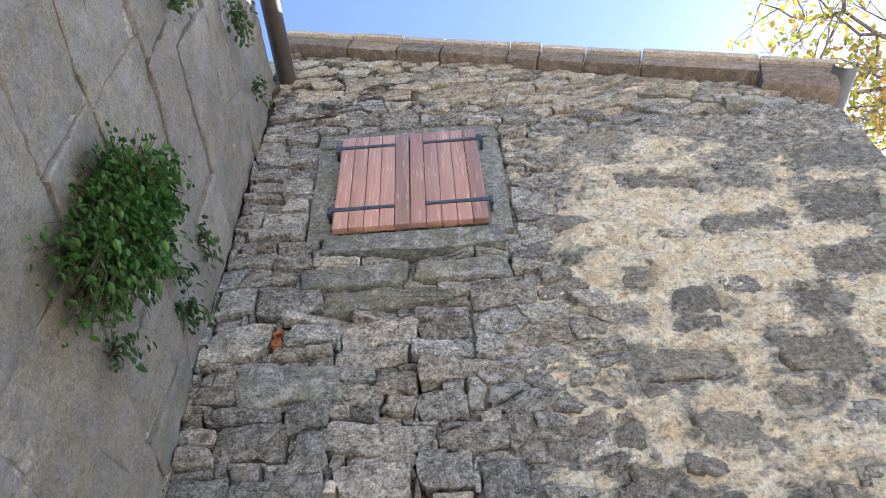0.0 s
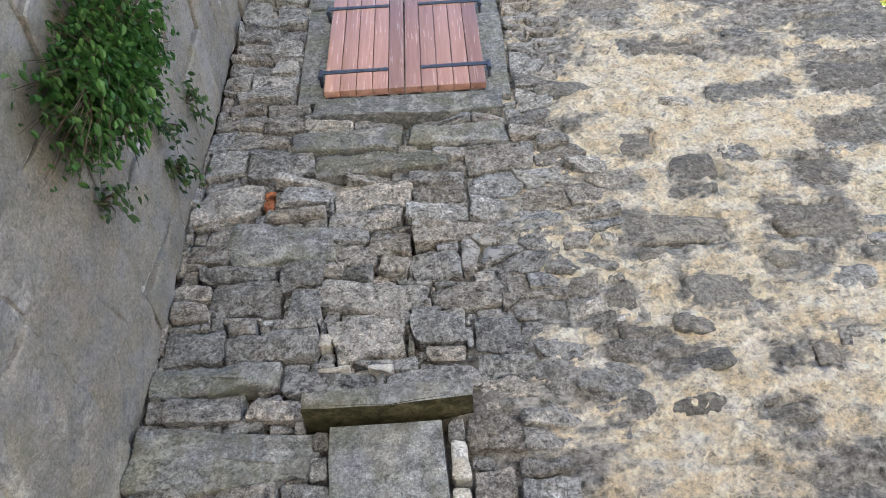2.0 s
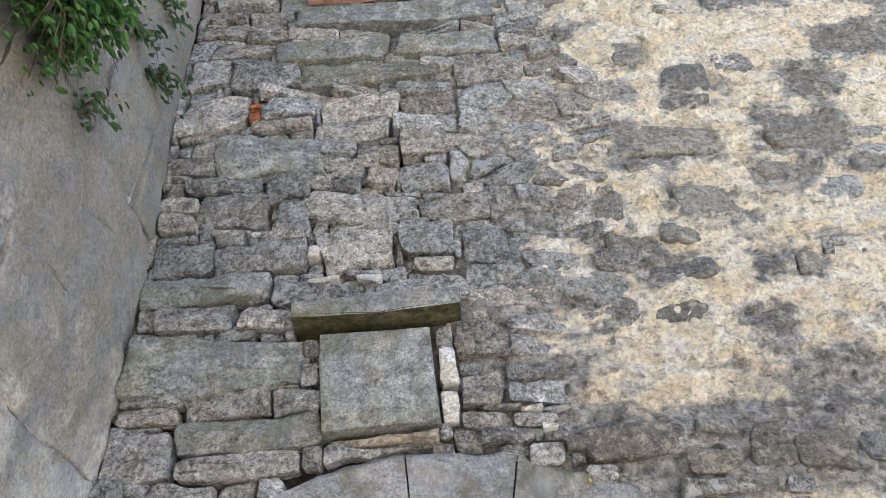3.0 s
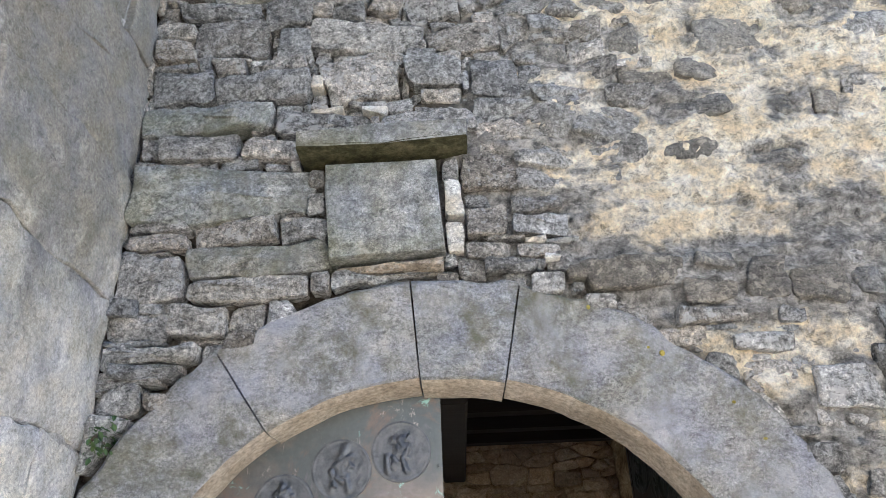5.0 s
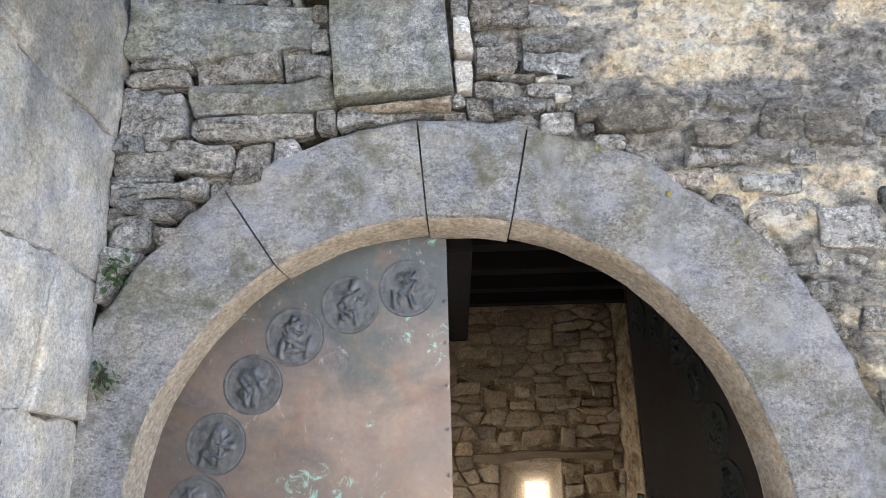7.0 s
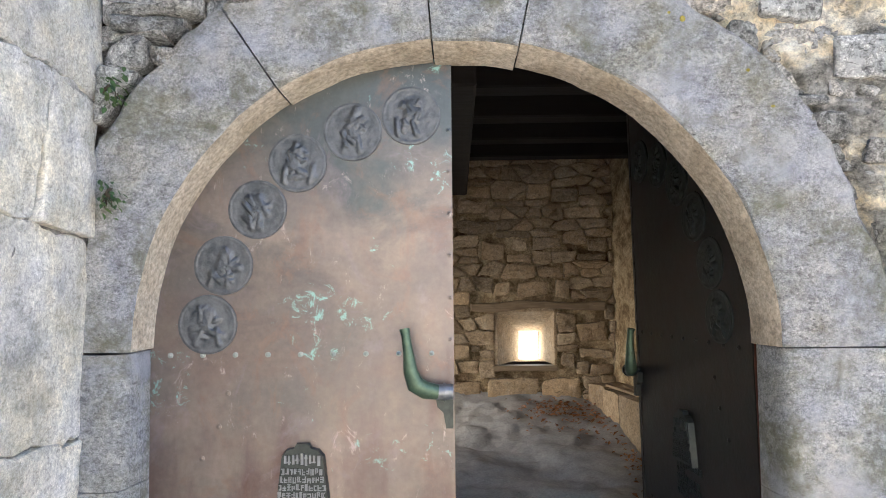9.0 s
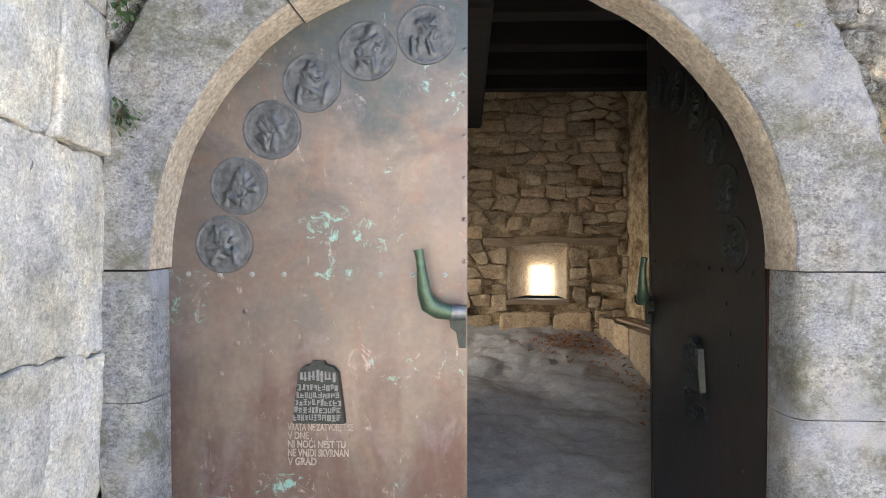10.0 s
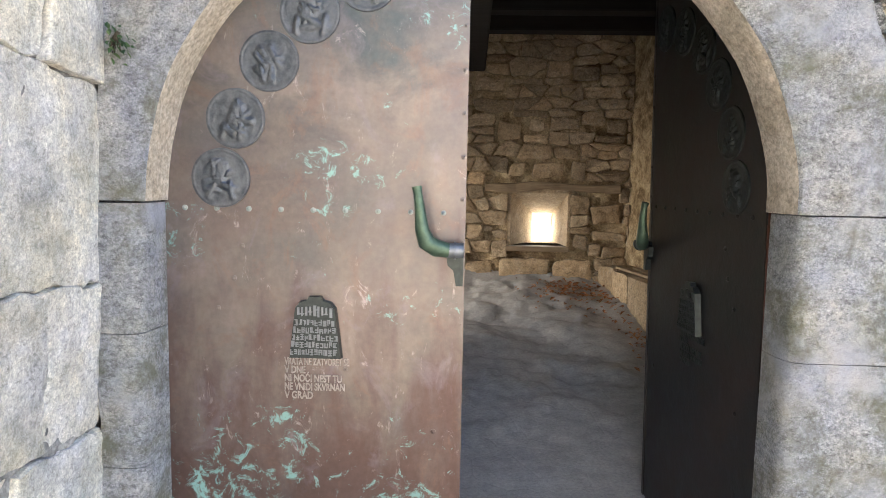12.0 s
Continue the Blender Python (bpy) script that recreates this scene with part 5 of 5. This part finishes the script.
def cover(poly, grow=0.0):
    us, vs = [q[0] for q in poly], [q[1] for q in poly]
    cu, cv = sum(us) / len(us), sum(vs) / len(vs)
    i0, i1 = max(0, int((min(us) + 1.12) / CELL)), min(cols, int((max(us) + 1.12) / CELL) + 1)
    j0, j1 = max(0, int(min(vs) / CELL)), min(rows_n, int(max(vs) / CELL) + 1)
    if i1 <= i0 or j1 <= j0:
        return
    gu, gv = np.meshgrid(-1.12 + (np.arange(i0, i1) + 0.5) * CELL, (np.arange(j0, j1) + 0.5) * CELL, indexing="ij")
    inside = np.zeros(gu.shape, bool)
    for (ax, ay), (bx, by) in zip(poly, poly[1:] + poly[:1]):
        if ay != by:
            inside ^= ((ay > gv) != (by > gv)) & (gu < (bx - ax) * (gv - ay) / (by - ay) + ax)
    taken[i0:i1, j0:j1] |= inside


for poly in laid + [rect(*r) for r in FEATURES]:
    cover(poly)
chips = 0
for k in range(26000):
    u, v = rng.uniform(-1.11, 1.3), rng.uniform(1.6, 7.6)
    i, j = int((u + 1.12) / CELL), int(v / CELL)
    if taken[i, j] or plastered(u, v) > 0.55 or v > eave(u) - 0.04 or math.hypot(u - ARCH_X, v - ARCH_Z) < ARCH_OUT + 0.015:
        continue
    a = b = i
    while a > 0 and not taken[a - 1, j] and i - a < 6:
        a -= 1
    while b < cols - 1 and not taken[b + 1, j] and b - i < 6:
        b += 1
    c = d = j
    while c > 0 and not taken[i, c - 1] and j - c < 4:
        c -= 1
    while d < rows_n - 1 and not taken[i, d + 1] and d - j < 4:
        d += 1
    w, h = (b - a + 1) * CELL, (d - c + 1) * CELL
    if w < 0.02 or h < 0.014:
        continue
    poly = hewn(rng, -1.12 + (a + b + 1) / 2 * CELL, (c + d + 1) / 2 * CELL, w, h)
    if stone(joined_high if v > 6.5 else joined, poly, rng, on_front, rng.uniform(-0.035, 0.012), gap=0.001, wave=0.004, edge=0.004, rough=0.006, tilt=0.01):
        chips += 1
    taken[a:b + 1, c:d + 1] = True
    if chips > 900:
        break
tagged(part("rubble", joined_high, BUFF, wall_front, smooth=48), "thin buff rubble stones under the eaves", kind="stuff")
tagged(part("rubble", joined, RUBBLE, wall_front, smooth=48), "thin grey rubble stones", kind="stuff")

LICHEN = plain_plaster("yellow_lichen", (0.26, 0.21, 0.04), (0.34, 0.28, 0.07), (0.42, 0.36, 0.14), 40)
lichens = bmesh.new()
for u, v in ((0.62, 2.62), (0.66, 2.6), (0.92, 2.33), (1.33, 2.33), (1.3, 2.05), (1.31, 2.07), (0.45, 2.76), (0.85, 2.44)):
    bmesh.ops.create_icosphere(lichens, subdivisions=2, radius=rng.uniform(0.004, 0.009), matrix=Matrix.Translation((u, -0.012, v)) @ Matrix.Diagonal((rng.uniform(0.8, 1.6), 0.5, rng.uniform(0.7, 1.2), 1)))
tagged(part("lichen", lichens, LICHEN, wall_front, smooth=60), "small spots of yellow lichen", kind="stuff")

# ---- cornice and roof ----
cornice = tagged(empty("cornice", (0.7, 0, 7.2)), "projecting cornice of brown-grey stone slabs under the roof edge", "cornice", kind="structure")
tilt = Matrix.Rotation(math.atan(0.335), 4, "Y")
ends = [-1.2, -0.62, -0.22, 0.12, 0.62, 0.85, 1.17, 1.56, 2.33, 2.8]
for a, b in zip(ends, ends[1:]):
    k = math.cos(math.atan(0.335))
    bm = box(bmesh.new(), a / k + 0.006, b / k - 0.006, -0.075 - rng.uniform(0, 0.02), 0.4, (-0.15 if a > 2.3 else 0) - rng.uniform(0, 0.02), 0.14, 0.014, 2)
    bmesh.ops.subdivide_edges(bm, edges=[e for e in bm.edges if e.calc_length() > 0.12], cuts=3, use_grid_fill=True)
    for v in bm.verts:
        v.co += Vector((0, 1, 1)) * 0.012 * wavy(v.co.x, v.co.y, v.co.z, 5)
    bmesh.ops.transform(bm, verts=bm.verts, matrix=Matrix.Translation((0, 0, 7.45 - 0.02)) @ tilt)
    child(part("cornice_slab", bm, CORNICE, smooth=40), cornice)
    bm = box(bmesh.new(), a / k + 0.004, b / k - 0.004, -0.105 - rng.uniform(0, 0.02), 0.4, 0.143, 0.2 + rng.uniform(0, 0.015), 0.014, 2)
    bmesh.ops.transform(bm, verts=bm.verts, matrix=Matrix.Translation((0, 0, 7.45 - 0.02)) @ tilt)
    child(part("cap_slab", bm, LIT_CAP, smooth=40), cornice)
bm = box(bmesh.new(), -1.25, 2.85, -0.05, 0.39, 0.02, 0.135)
bmesh.ops.transform(bm, verts=bm.verts, matrix=Matrix.Translation((0, 0, 7.43)) @ tilt)
child(part("bedding", bm, JOINT, label="mortar bed of the cornice"), cornice)
bm = box(bmesh.new(), -1.3, 2.95, 0.402, 5.4, 0.0, 0.2)
bmesh.ops.transform(bm, verts=bm.verts, matrix=Matrix.Translation((0, 0, 7.43)) @ tilt)
tagged(part("roof", bm, CORNICE), "stone slab roof sloping down to the side", "roof", kind="structure")


def gutter(name, x, z, y0, y1, r, mat, label):
    bm = bmesh.new()
    n = 12
    rows = []
    for y in (y0, y1):
        rows.append([bm.verts.new((x + rr * math.cos(a), y, z + rr * math.sin(a))) for rr, order in ((r, 1), (r - 0.006, -1)) for a in [math.pi + math.pi * k / n for k in range(n + 1)][::order]])
    for k in range(len(rows[0])):
        j = (k + 1) % len(rows[0])
        bm.faces.new((rows[0][k], rows[0][j], rows[1][j], rows[1][k]))
    bm.faces.new(rows[0][::-1]), bm.faces.new(rows[1])
    return tagged(part(name, bm, mat, smooth=50), label, "gutter")


gutter("gutter", 2.86, 6.56, -0.14, 5.2, 0.085, ZINC, "half-round grey zinc gutter along the roof edge")
gutter("gutter", -1.07, 7.26, -6, 0.0, 0.07, RUSTY, "brown half-round gutter on top of the block wall")

# ---- blocks of the left wall ----
rng = random.Random(31)
blocks = ashlar(rng, -5.9, 0.01, (-0.05, 0.4, 0.905, 1.36, 1.96, 2.375, 2.855, 3.28, 3.79, 4.335, 4.84, 5.3, 5.75, 6.17, 6.7, 7.18),
                ((0.5, 0.6), (0.45, 0.9), (0.28, 0.7), (0.85,), (0.27, 0.8), (0.8,), (0.75, 0.6), (1.0, 0.7), (0.19, 0.36, 0.75), (0.6, 0.7), (0.42, 0.8), (1.1,), (0.5, 0.65), (0.95,), (0.55, 0.8)), 0.85)
for poly in blocks:
    bm = bmesh.new()
    if stone(bm, poly, rng, on_left, rng.uniform(0.006, 0.02), gap=0.003, wave=0.016, edge=0.007, rough=0.007, cut=0.05, tilt=0.012):
        part("stone_block", bm, LARGE, wall_left, smooth=35)
    else:
        bm.free()

# ---- inside the room: stones, beam, niche, bench ----
rng = random.Random(40)
INNER_FIXED = [(0.365, 1.778, 0.166, 0.142), (0.622, 1.779, 0.288, 0.166), (0.871, 1.775, 0.15, 0.165), (0.514, 2.153, 0.166, 0.136), (0.758, 2.173, 0.263, 0.131), (0.769, 1.926, 0.238, 0.107), (0.688, 2.626, 0.214, 0.132), (0.92, 2.604, 0.238, 0.112),
               (0.418, 2.53, 0.293, 0.072), (0.106, 2.508, 0.279, 0.132), (0.281, 2.115, 0.24, 0.156), (0.135, 2.316, 0.338, 0.112), (0.065, 0.905, 0.264, 0.2), (0.428, 0.905, 0.42, 0.2), (0.855, 0.905, 0.364, 0.2), (0.911, 1.158, 0.14, 0.15),
               (1.158, 1.207, 0.305, 0.101), (1.207, 1.08, 0.227, 0.101), (1.131, 1.4, 0.286, 0.204), (0.06, 1.096, 0.181, 0.131), (0.22, 1.215, 0.14, 0.09), (0.117, 1.258, 0.1, 0.063), (1.185, 2.15, 0.188, 0.141), (1.066, 2.441, 0.335, 0.102)]
niche_block = [(0.555, 1.35, 0.53, 0.5), (0.66, 1.63, 1.16, 0.1)]
seeds = courses(rng, -0.7, 1.33, 0.75, 3.3, lambda v: 0.1, lambda v: 0.18, 0.2)
for poly in cells(seeds, (-0.7, 1.33, 0.75, 3.3), 2.4, niche_block + INNER_FIXED) + [hewn(rng, *r) for r in INNER_FIXED]:
    bm = bmesh.new()
    if stone(bm, poly, rng, on_back, rng.uniform(0.0, 0.035), gap=rng.uniform(0.003, 0.009), wave=0.012, tilt=0.012, edge=0.006):
        part("stone", bm, INNER, wall_back, smooth=35)
    else:
        bm.free()
# splayed cheeks of the niche
window_back = tagged(empty("window_2", (0.6, 4.3, 1.1)), "small deep splayed window opening with a wooden lintel", "window", kind="structure")
for name, quad in (("cheek", [(NICHE[0], 1.12), (0.54, 1.11), (0.54, 1.38), (NICHE[0], 1.58)]), ("cheek", [(NICHE[1], 1.12), (0.73, 1.11), (0.73, 1.38), (NICHE[1], 1.58)])):
    bm = bmesh.new()
    s = 1 if quad[0][0] < 0.5 else -1
    f = [bm.verts.new(p) for p in ((quad[0][0], 3.99, 1.12), (quad[1][0], 4.5, 1.11), (quad[2][0], 4.5, 1.38), (quad[3][0], 3.99, 1.58))]
    g = [bm.verts.new(p) for p in ((quad[0][0] - s * 0.02, 3.99, 1.12), (quad[0][0] - s * 0.02, 4.5, 1.11), (quad[0][0] - s * 0.02, 4.5, 1.58), (quad[0][0] - s * 0.02, 3.99, 1.58))]
    bm.faces.new(f), bm.faces.new(g[::-1])
    for i in range(4):
        bm.faces.new((f[i], f[(i + 1) % 4], g[(i + 1) % 4], g[i]))
    child(part(name, bm, INNER), window_back)
bm = bmesh.new()
prism(bm, [(3.99, 1.58), (4.5, 1.38), (4.5, 1.62), (3.99, 1.62)], NICHE[0], NICHE[1], lambda u, v, d: (d, u, v))
child(part("niche_top", bm, INNER), window_back)
bm = box(bmesh.new(), NICHE[0] + 0.002, NICHE[1] - 0.002, 4.301, 4.499, 1.0, 1.108)
child(part("niche_floor", bm, INNER), window_back)
bm = box(bmesh.new(), NICHE[0] - 0.04, NICHE[1] + 0.02, 3.945, 4.3, 1.075, 1.12, 0.008, 2)
child(part("sill", bm, OLD_WOOD, label="old wooden sill board"), window_back)
bm = box(bmesh.new(), 0.08, 1.24, 3.955, 4.2, 1.59, 1.66, 0.012, 2)
bmesh.ops.subdivide_edges(bm, edges=[e for e in bm.edges if e.calc_length() > 0.3], cuts=8)
for v in bm.verts:
    v.co.y += 0.012 * wavy(v.co.x, 3, v.co.z, 5)
    v.co.z += 0.02 * wavy(v.co.x, 1, v.co.z * 3, 3.5) + 0.012 * (1 - ((v.co.x - 0.66) / 0.58) ** 2)
child(part("lintel", bm, OLD_WOOD, label="old wooden lintel beam"), window_back)

bench = tagged(empty("stone_bench", (1.2, 3, 0.8)), "low masonry bench along the wall of the room", "stone bench", kind="structure")
y = 0.9
rng = random.Random(9)
while y < 3.9:
    w = min(rng.uniform(0.3, 0.55), 3.96 - y)
    bm = box(bmesh.new(), 1.07 + 0.163 * (4 - y - w / 2) + rng.uniform(-0.006, 0.006), 1.345 + 0.163 * (4 - y - w / 2), y + 0.003, y + w - 0.003, 0.1, 0.975 + rng.uniform(-0.006, 0.006), 0.014, 2)
    bmesh.ops.subdivide_edges(bm, edges=[e for e in bm.edges if e.calc_length() > 0.12], cuts=2, use_grid_fill=True)
    for v in bm.verts:
        v.co.x -= 0.163 * (v.co.y - y - w / 2)
        v.co += Vector((1, 0, 1)) * 0.01 * wavy(v.co.x, v.co.y, v.co.z, 6)
    child(part("block", bm, INNER, smooth=40), bench)
    y += w
for k, (x, yy, ang) in enumerate(((1.26, 3.3, 12), (1.33, 3.2, 4))):
    bm = box(bmesh.new(), -0.03, 0.03, -0.35, 0.35, 0, 0.02, 0.003)
    ob = tagged(part("board", bm, OLD_WOOD), "loose old wooden board lying on the bench", "board", "boards on the bench")
    ob.matrix_basis = pose(x, yy, 0.985 + 0.004 * k, 0, 0, ang)
# beams under the ceiling, in the same wood darkened for shade
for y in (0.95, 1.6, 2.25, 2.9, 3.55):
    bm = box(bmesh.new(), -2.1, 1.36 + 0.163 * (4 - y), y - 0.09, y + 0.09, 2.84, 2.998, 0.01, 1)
    tagged(part("ceiling_beam", bm, SHADED_WOOD), "wooden ceiling beam coloured near black for the shade", "beam", "ceiling beams")
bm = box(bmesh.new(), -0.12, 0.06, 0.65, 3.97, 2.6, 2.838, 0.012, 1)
tagged(part("girder", bm, SHADED_WOOD), "dark wooden girder carrying the ceiling beams", "beam")

# dry leaves on the floor
rng = random.Random(14)
bm = bmesh.new()
for k in range(420):
    t = rng.random()
    x, y = (rng.gauss(0.78, 0.16), rng.gauss(3.6, 0.2)) if t < 0.6 else (None, rng.uniform(2.0, 3.9))
    x = 1.03 + 0.163 * (4 - y) - abs(rng.gauss(0, 0.1)) if x is None else x
    if not (-0.5 < x < 1.4 and 1.8 < y < 3.95):
        continue
    m = Matrix.Translation((x, y, room_floor(x, y) + 0.014)) @ Euler((rng.uniform(-0.6, 0.6), rng.uniform(-0.6, 0.6), rng.uniform(0, 6))).to_matrix().to_4x4()
    s = rng.uniform(0.012, 0.03)
    vs = [bm.verts.new(m @ Vector(p)) for p in ((-s, 0, 0), (0, -s * 0.5, s * 0.3), (s, 0, 0), (0, s * 0.5, s * 0.3))]
    bm.faces.new((vs[0], vs[1], vs[2])), bm.faces.new((vs[0], vs[2], vs[3]))
tagged(part("dry_leaves", bm, DRY_LEAF), "dry brown leaves scattered on the rock floor", "leaves", kind="stuff")


# ---- plants ----
def leaf(bm, at, turn, long, wide):
    m = Matrix.Translation(at) @ turn
    rim = [(0, 0, 0), (0.32, 0.46, 0.05), (0.7, 0.38, 0.03), (1, 0, -0.1), (0.7, -0.38, 0.03), (0.32, -0.46, 0.05)]
    vs = [bm.verts.new(m @ Vector((x * long, y * wide, z * long))) for x, y, z in rim]
    ctr = [bm.verts.new(m @ Vector((x * long, 0, -0.06 * long))) for x in (0.32, 0.7)]
    bm.faces.new((vs[0], ctr[0], vs[1])), bm.faces.new((vs[1], ctr[0], ctr[1], vs[2])), bm.faces.new((vs[2], ctr[1], vs[3]))
    bm.faces.new((vs[0], vs[5], ctr[0])), bm.faces.new((vs[5], vs[4], ctr[1], ctr[0])), bm.faces.new((vs[4], vs[3], ctr[1]))


def wall_plant(name, root, spread, count, leaf_size, mat, label, seed, category="plant"):
    """Stems that spring from one root on the wall, hang and carry leaves."""
    r = random.Random(seed)
    thing = tagged(empty(name, root), label, category)
    stems, leaves = bmesh.new(), bmesh.new()
    for k in range(count):
        while True:
            tip = Vector((abs(r.gauss(0.5, 0.35)), r.gauss(0, 0.5), r.gauss(0, 0.5)))
            if math.hypot(tip.y, tip.z) < 1.0 and tip.x < 1.05:
                break
        tip = Vector((tip.x * spread[0], tip.y * spread[1], tip.z * spread[2]))
        mid_p = tip * 0.5 + Vector((0.06 * spread[0] / 0.2, 0, 0.05))
        pts = []
        for t in (0, 0.25, 0.5, 0.75, 1.0):
            pts.append(Vector((0, 0, 0)) * (1 - t) ** 2 + mid_p * 2 * t * (1 - t) + tip * t * t)
        tube(stems, pts, [0.004, 0.0035, 0.003, 0.002, 0.001], 4, False)
        for j in range(9):
            t = r.uniform(0.3, 1.0)
            at = mid_p * 2 * t * (1 - t) + tip * t * t + Vector((r.uniform(-0.045, 0.045), r.uniform(-0.045, 0.045), r.uniform(-0.045, 0.045)))
            at.x = max(at.x, 0.012)
            turn = Euler((r.uniform(-0.7, 0.7), r.uniform(0.1, 1.2), r.uniform(-1.6, 1.6))).to_matrix().to_4x4()
            s = leaf_size * r.uniform(0.6, 1.25)
            leaf(leaves, at, turn, s * 1.1, s * 0.62)
    part("branchwork", stems, STEM, thing)
    part("foliage", leaves, mat, thing)
    return thing


wall_plant("wall_bush", (-1.105, -1.02, 4.07), (0.22, 0.24, 0.46), 980, 0.033, LEAF, "dense green leafy bush growing out of the block wall", 2, "bush")
for k, (y, z, s, c) in enumerate(((-0.84, 6.3, 0.2, 16), (-0.36, 4.8, 0.14, 7), (-0.3, 4.42, 0.16, 9), (-0.38, 6.36, 0.12, 7), (-1.27, 5.4, 0.12, 6), (-0.5, 4.46, 0.14, 7), (-0.66, 3.83, 0.1, 6))):
    wall_plant("wall_plant", (-1.108, y, z), (0.1, s, s * 1.2), c, 0.035, FERN, "small green plant rooted in a joint of the block wall", 50 + k)
for k, (x, z) in enumerate(((-1.09, 2.4), (-1.09, 2.07))):
    wall_plant("wall_plant", (x, -0.02, z), (0.06, 0.05, 0.09), 8, 0.022, FERN, "tiny green plant in the corner beside the arch", 70 + k)


# ---- the tree beside the building ----
def tree(root, seed):
    r = random.Random(seed)
    thing = tagged(empty("tree", root), "bare-branched tree with sparse yellowing leaves beside the building", "tree")
    wood, leaves = bmesh.new(), bmesh.new()
    base = Vector(root)
    trunk = [Vector((0, 0, 0)), Vector((-0.1, 0.05, 3)), Vector((-0.05, 0, 6)), Vector((-0.4, -0.2, 9))]
    tb = bmesh.new()
    tube(tb, trunk, [0.34, 0.27, 0.22, 0.16], 12)
    part("trunk", tb, BARK, thing, smooth=60)

    def twig(p, d, long, rad, level):
        pts, q, dd = [p], p.copy(), d.copy()
        for k in range(5):
            dd = (dd + Vector((r.gauss(0, 0.22), r.gauss(0, 0.22), r.gauss(0, 0.2) + 0.03))).normalized()
            q = q + dd * long / 5
            pts.append(q.copy())
        tube(wood, pts, [0.62 * rad * (1 - 0.14 * k) for k in range(6)], 6 if level < 2 else 4, False)
        if level < 3:
            for k in range(r.randint(6, 8)):
                i = r.randint(1, 5)
                side = Vector((r.gauss(0, 1), r.gauss(0, 1), r.gauss(0, 0.8))).normalized()
                twig(pts[i], (dd * 0.6 + side).normalized(), long * r.uniform(0.35, 0.6), rad * 0.38, level + 1)
        if level >= 2:
            for k in range(2 if level == 3 else 1):
                at = pts[r.randint(1, 5)] + Vector((r.gauss(0, 0.05), r.gauss(0, 0.05), r.gauss(0, 0.05)))
                s = r.uniform(0.05, 0.1)
                leaf(leaves, at, Euler((r.uniform(-1, 1), r.uniform(-0.4, 1.4), r.uniform(0, 6.3))).to_matrix().to_4x4(), s, s * 0.7)

    for target, start, rad in (((4.3, 1.0, 9.5), 3, 0.085), ((4.9, 1.5, 10.8), 3, 0.1), ((5.6, 0.2, 9.4), 2, 0.09), ((6.5, 3.2, 11.5), 3, 0.09), ((9.0, 0.5, 9.5), 2, 0.09), ((4.6, 2.2, 8.6), 2, 0.08), ((8.0, 4.0, 10.0), 3, 0.09)):
        a, b = trunk[start], Vector(target) - base
        twig(a, (b - a).normalized(), (b - a).length, rad, 0)
    part("branchwork", wood, BARK, thing, smooth=60)
    part("crown", leaves, TREE_LEAF, thing)
    return thing


tree((6.9, 1.8, -0.06), 6)
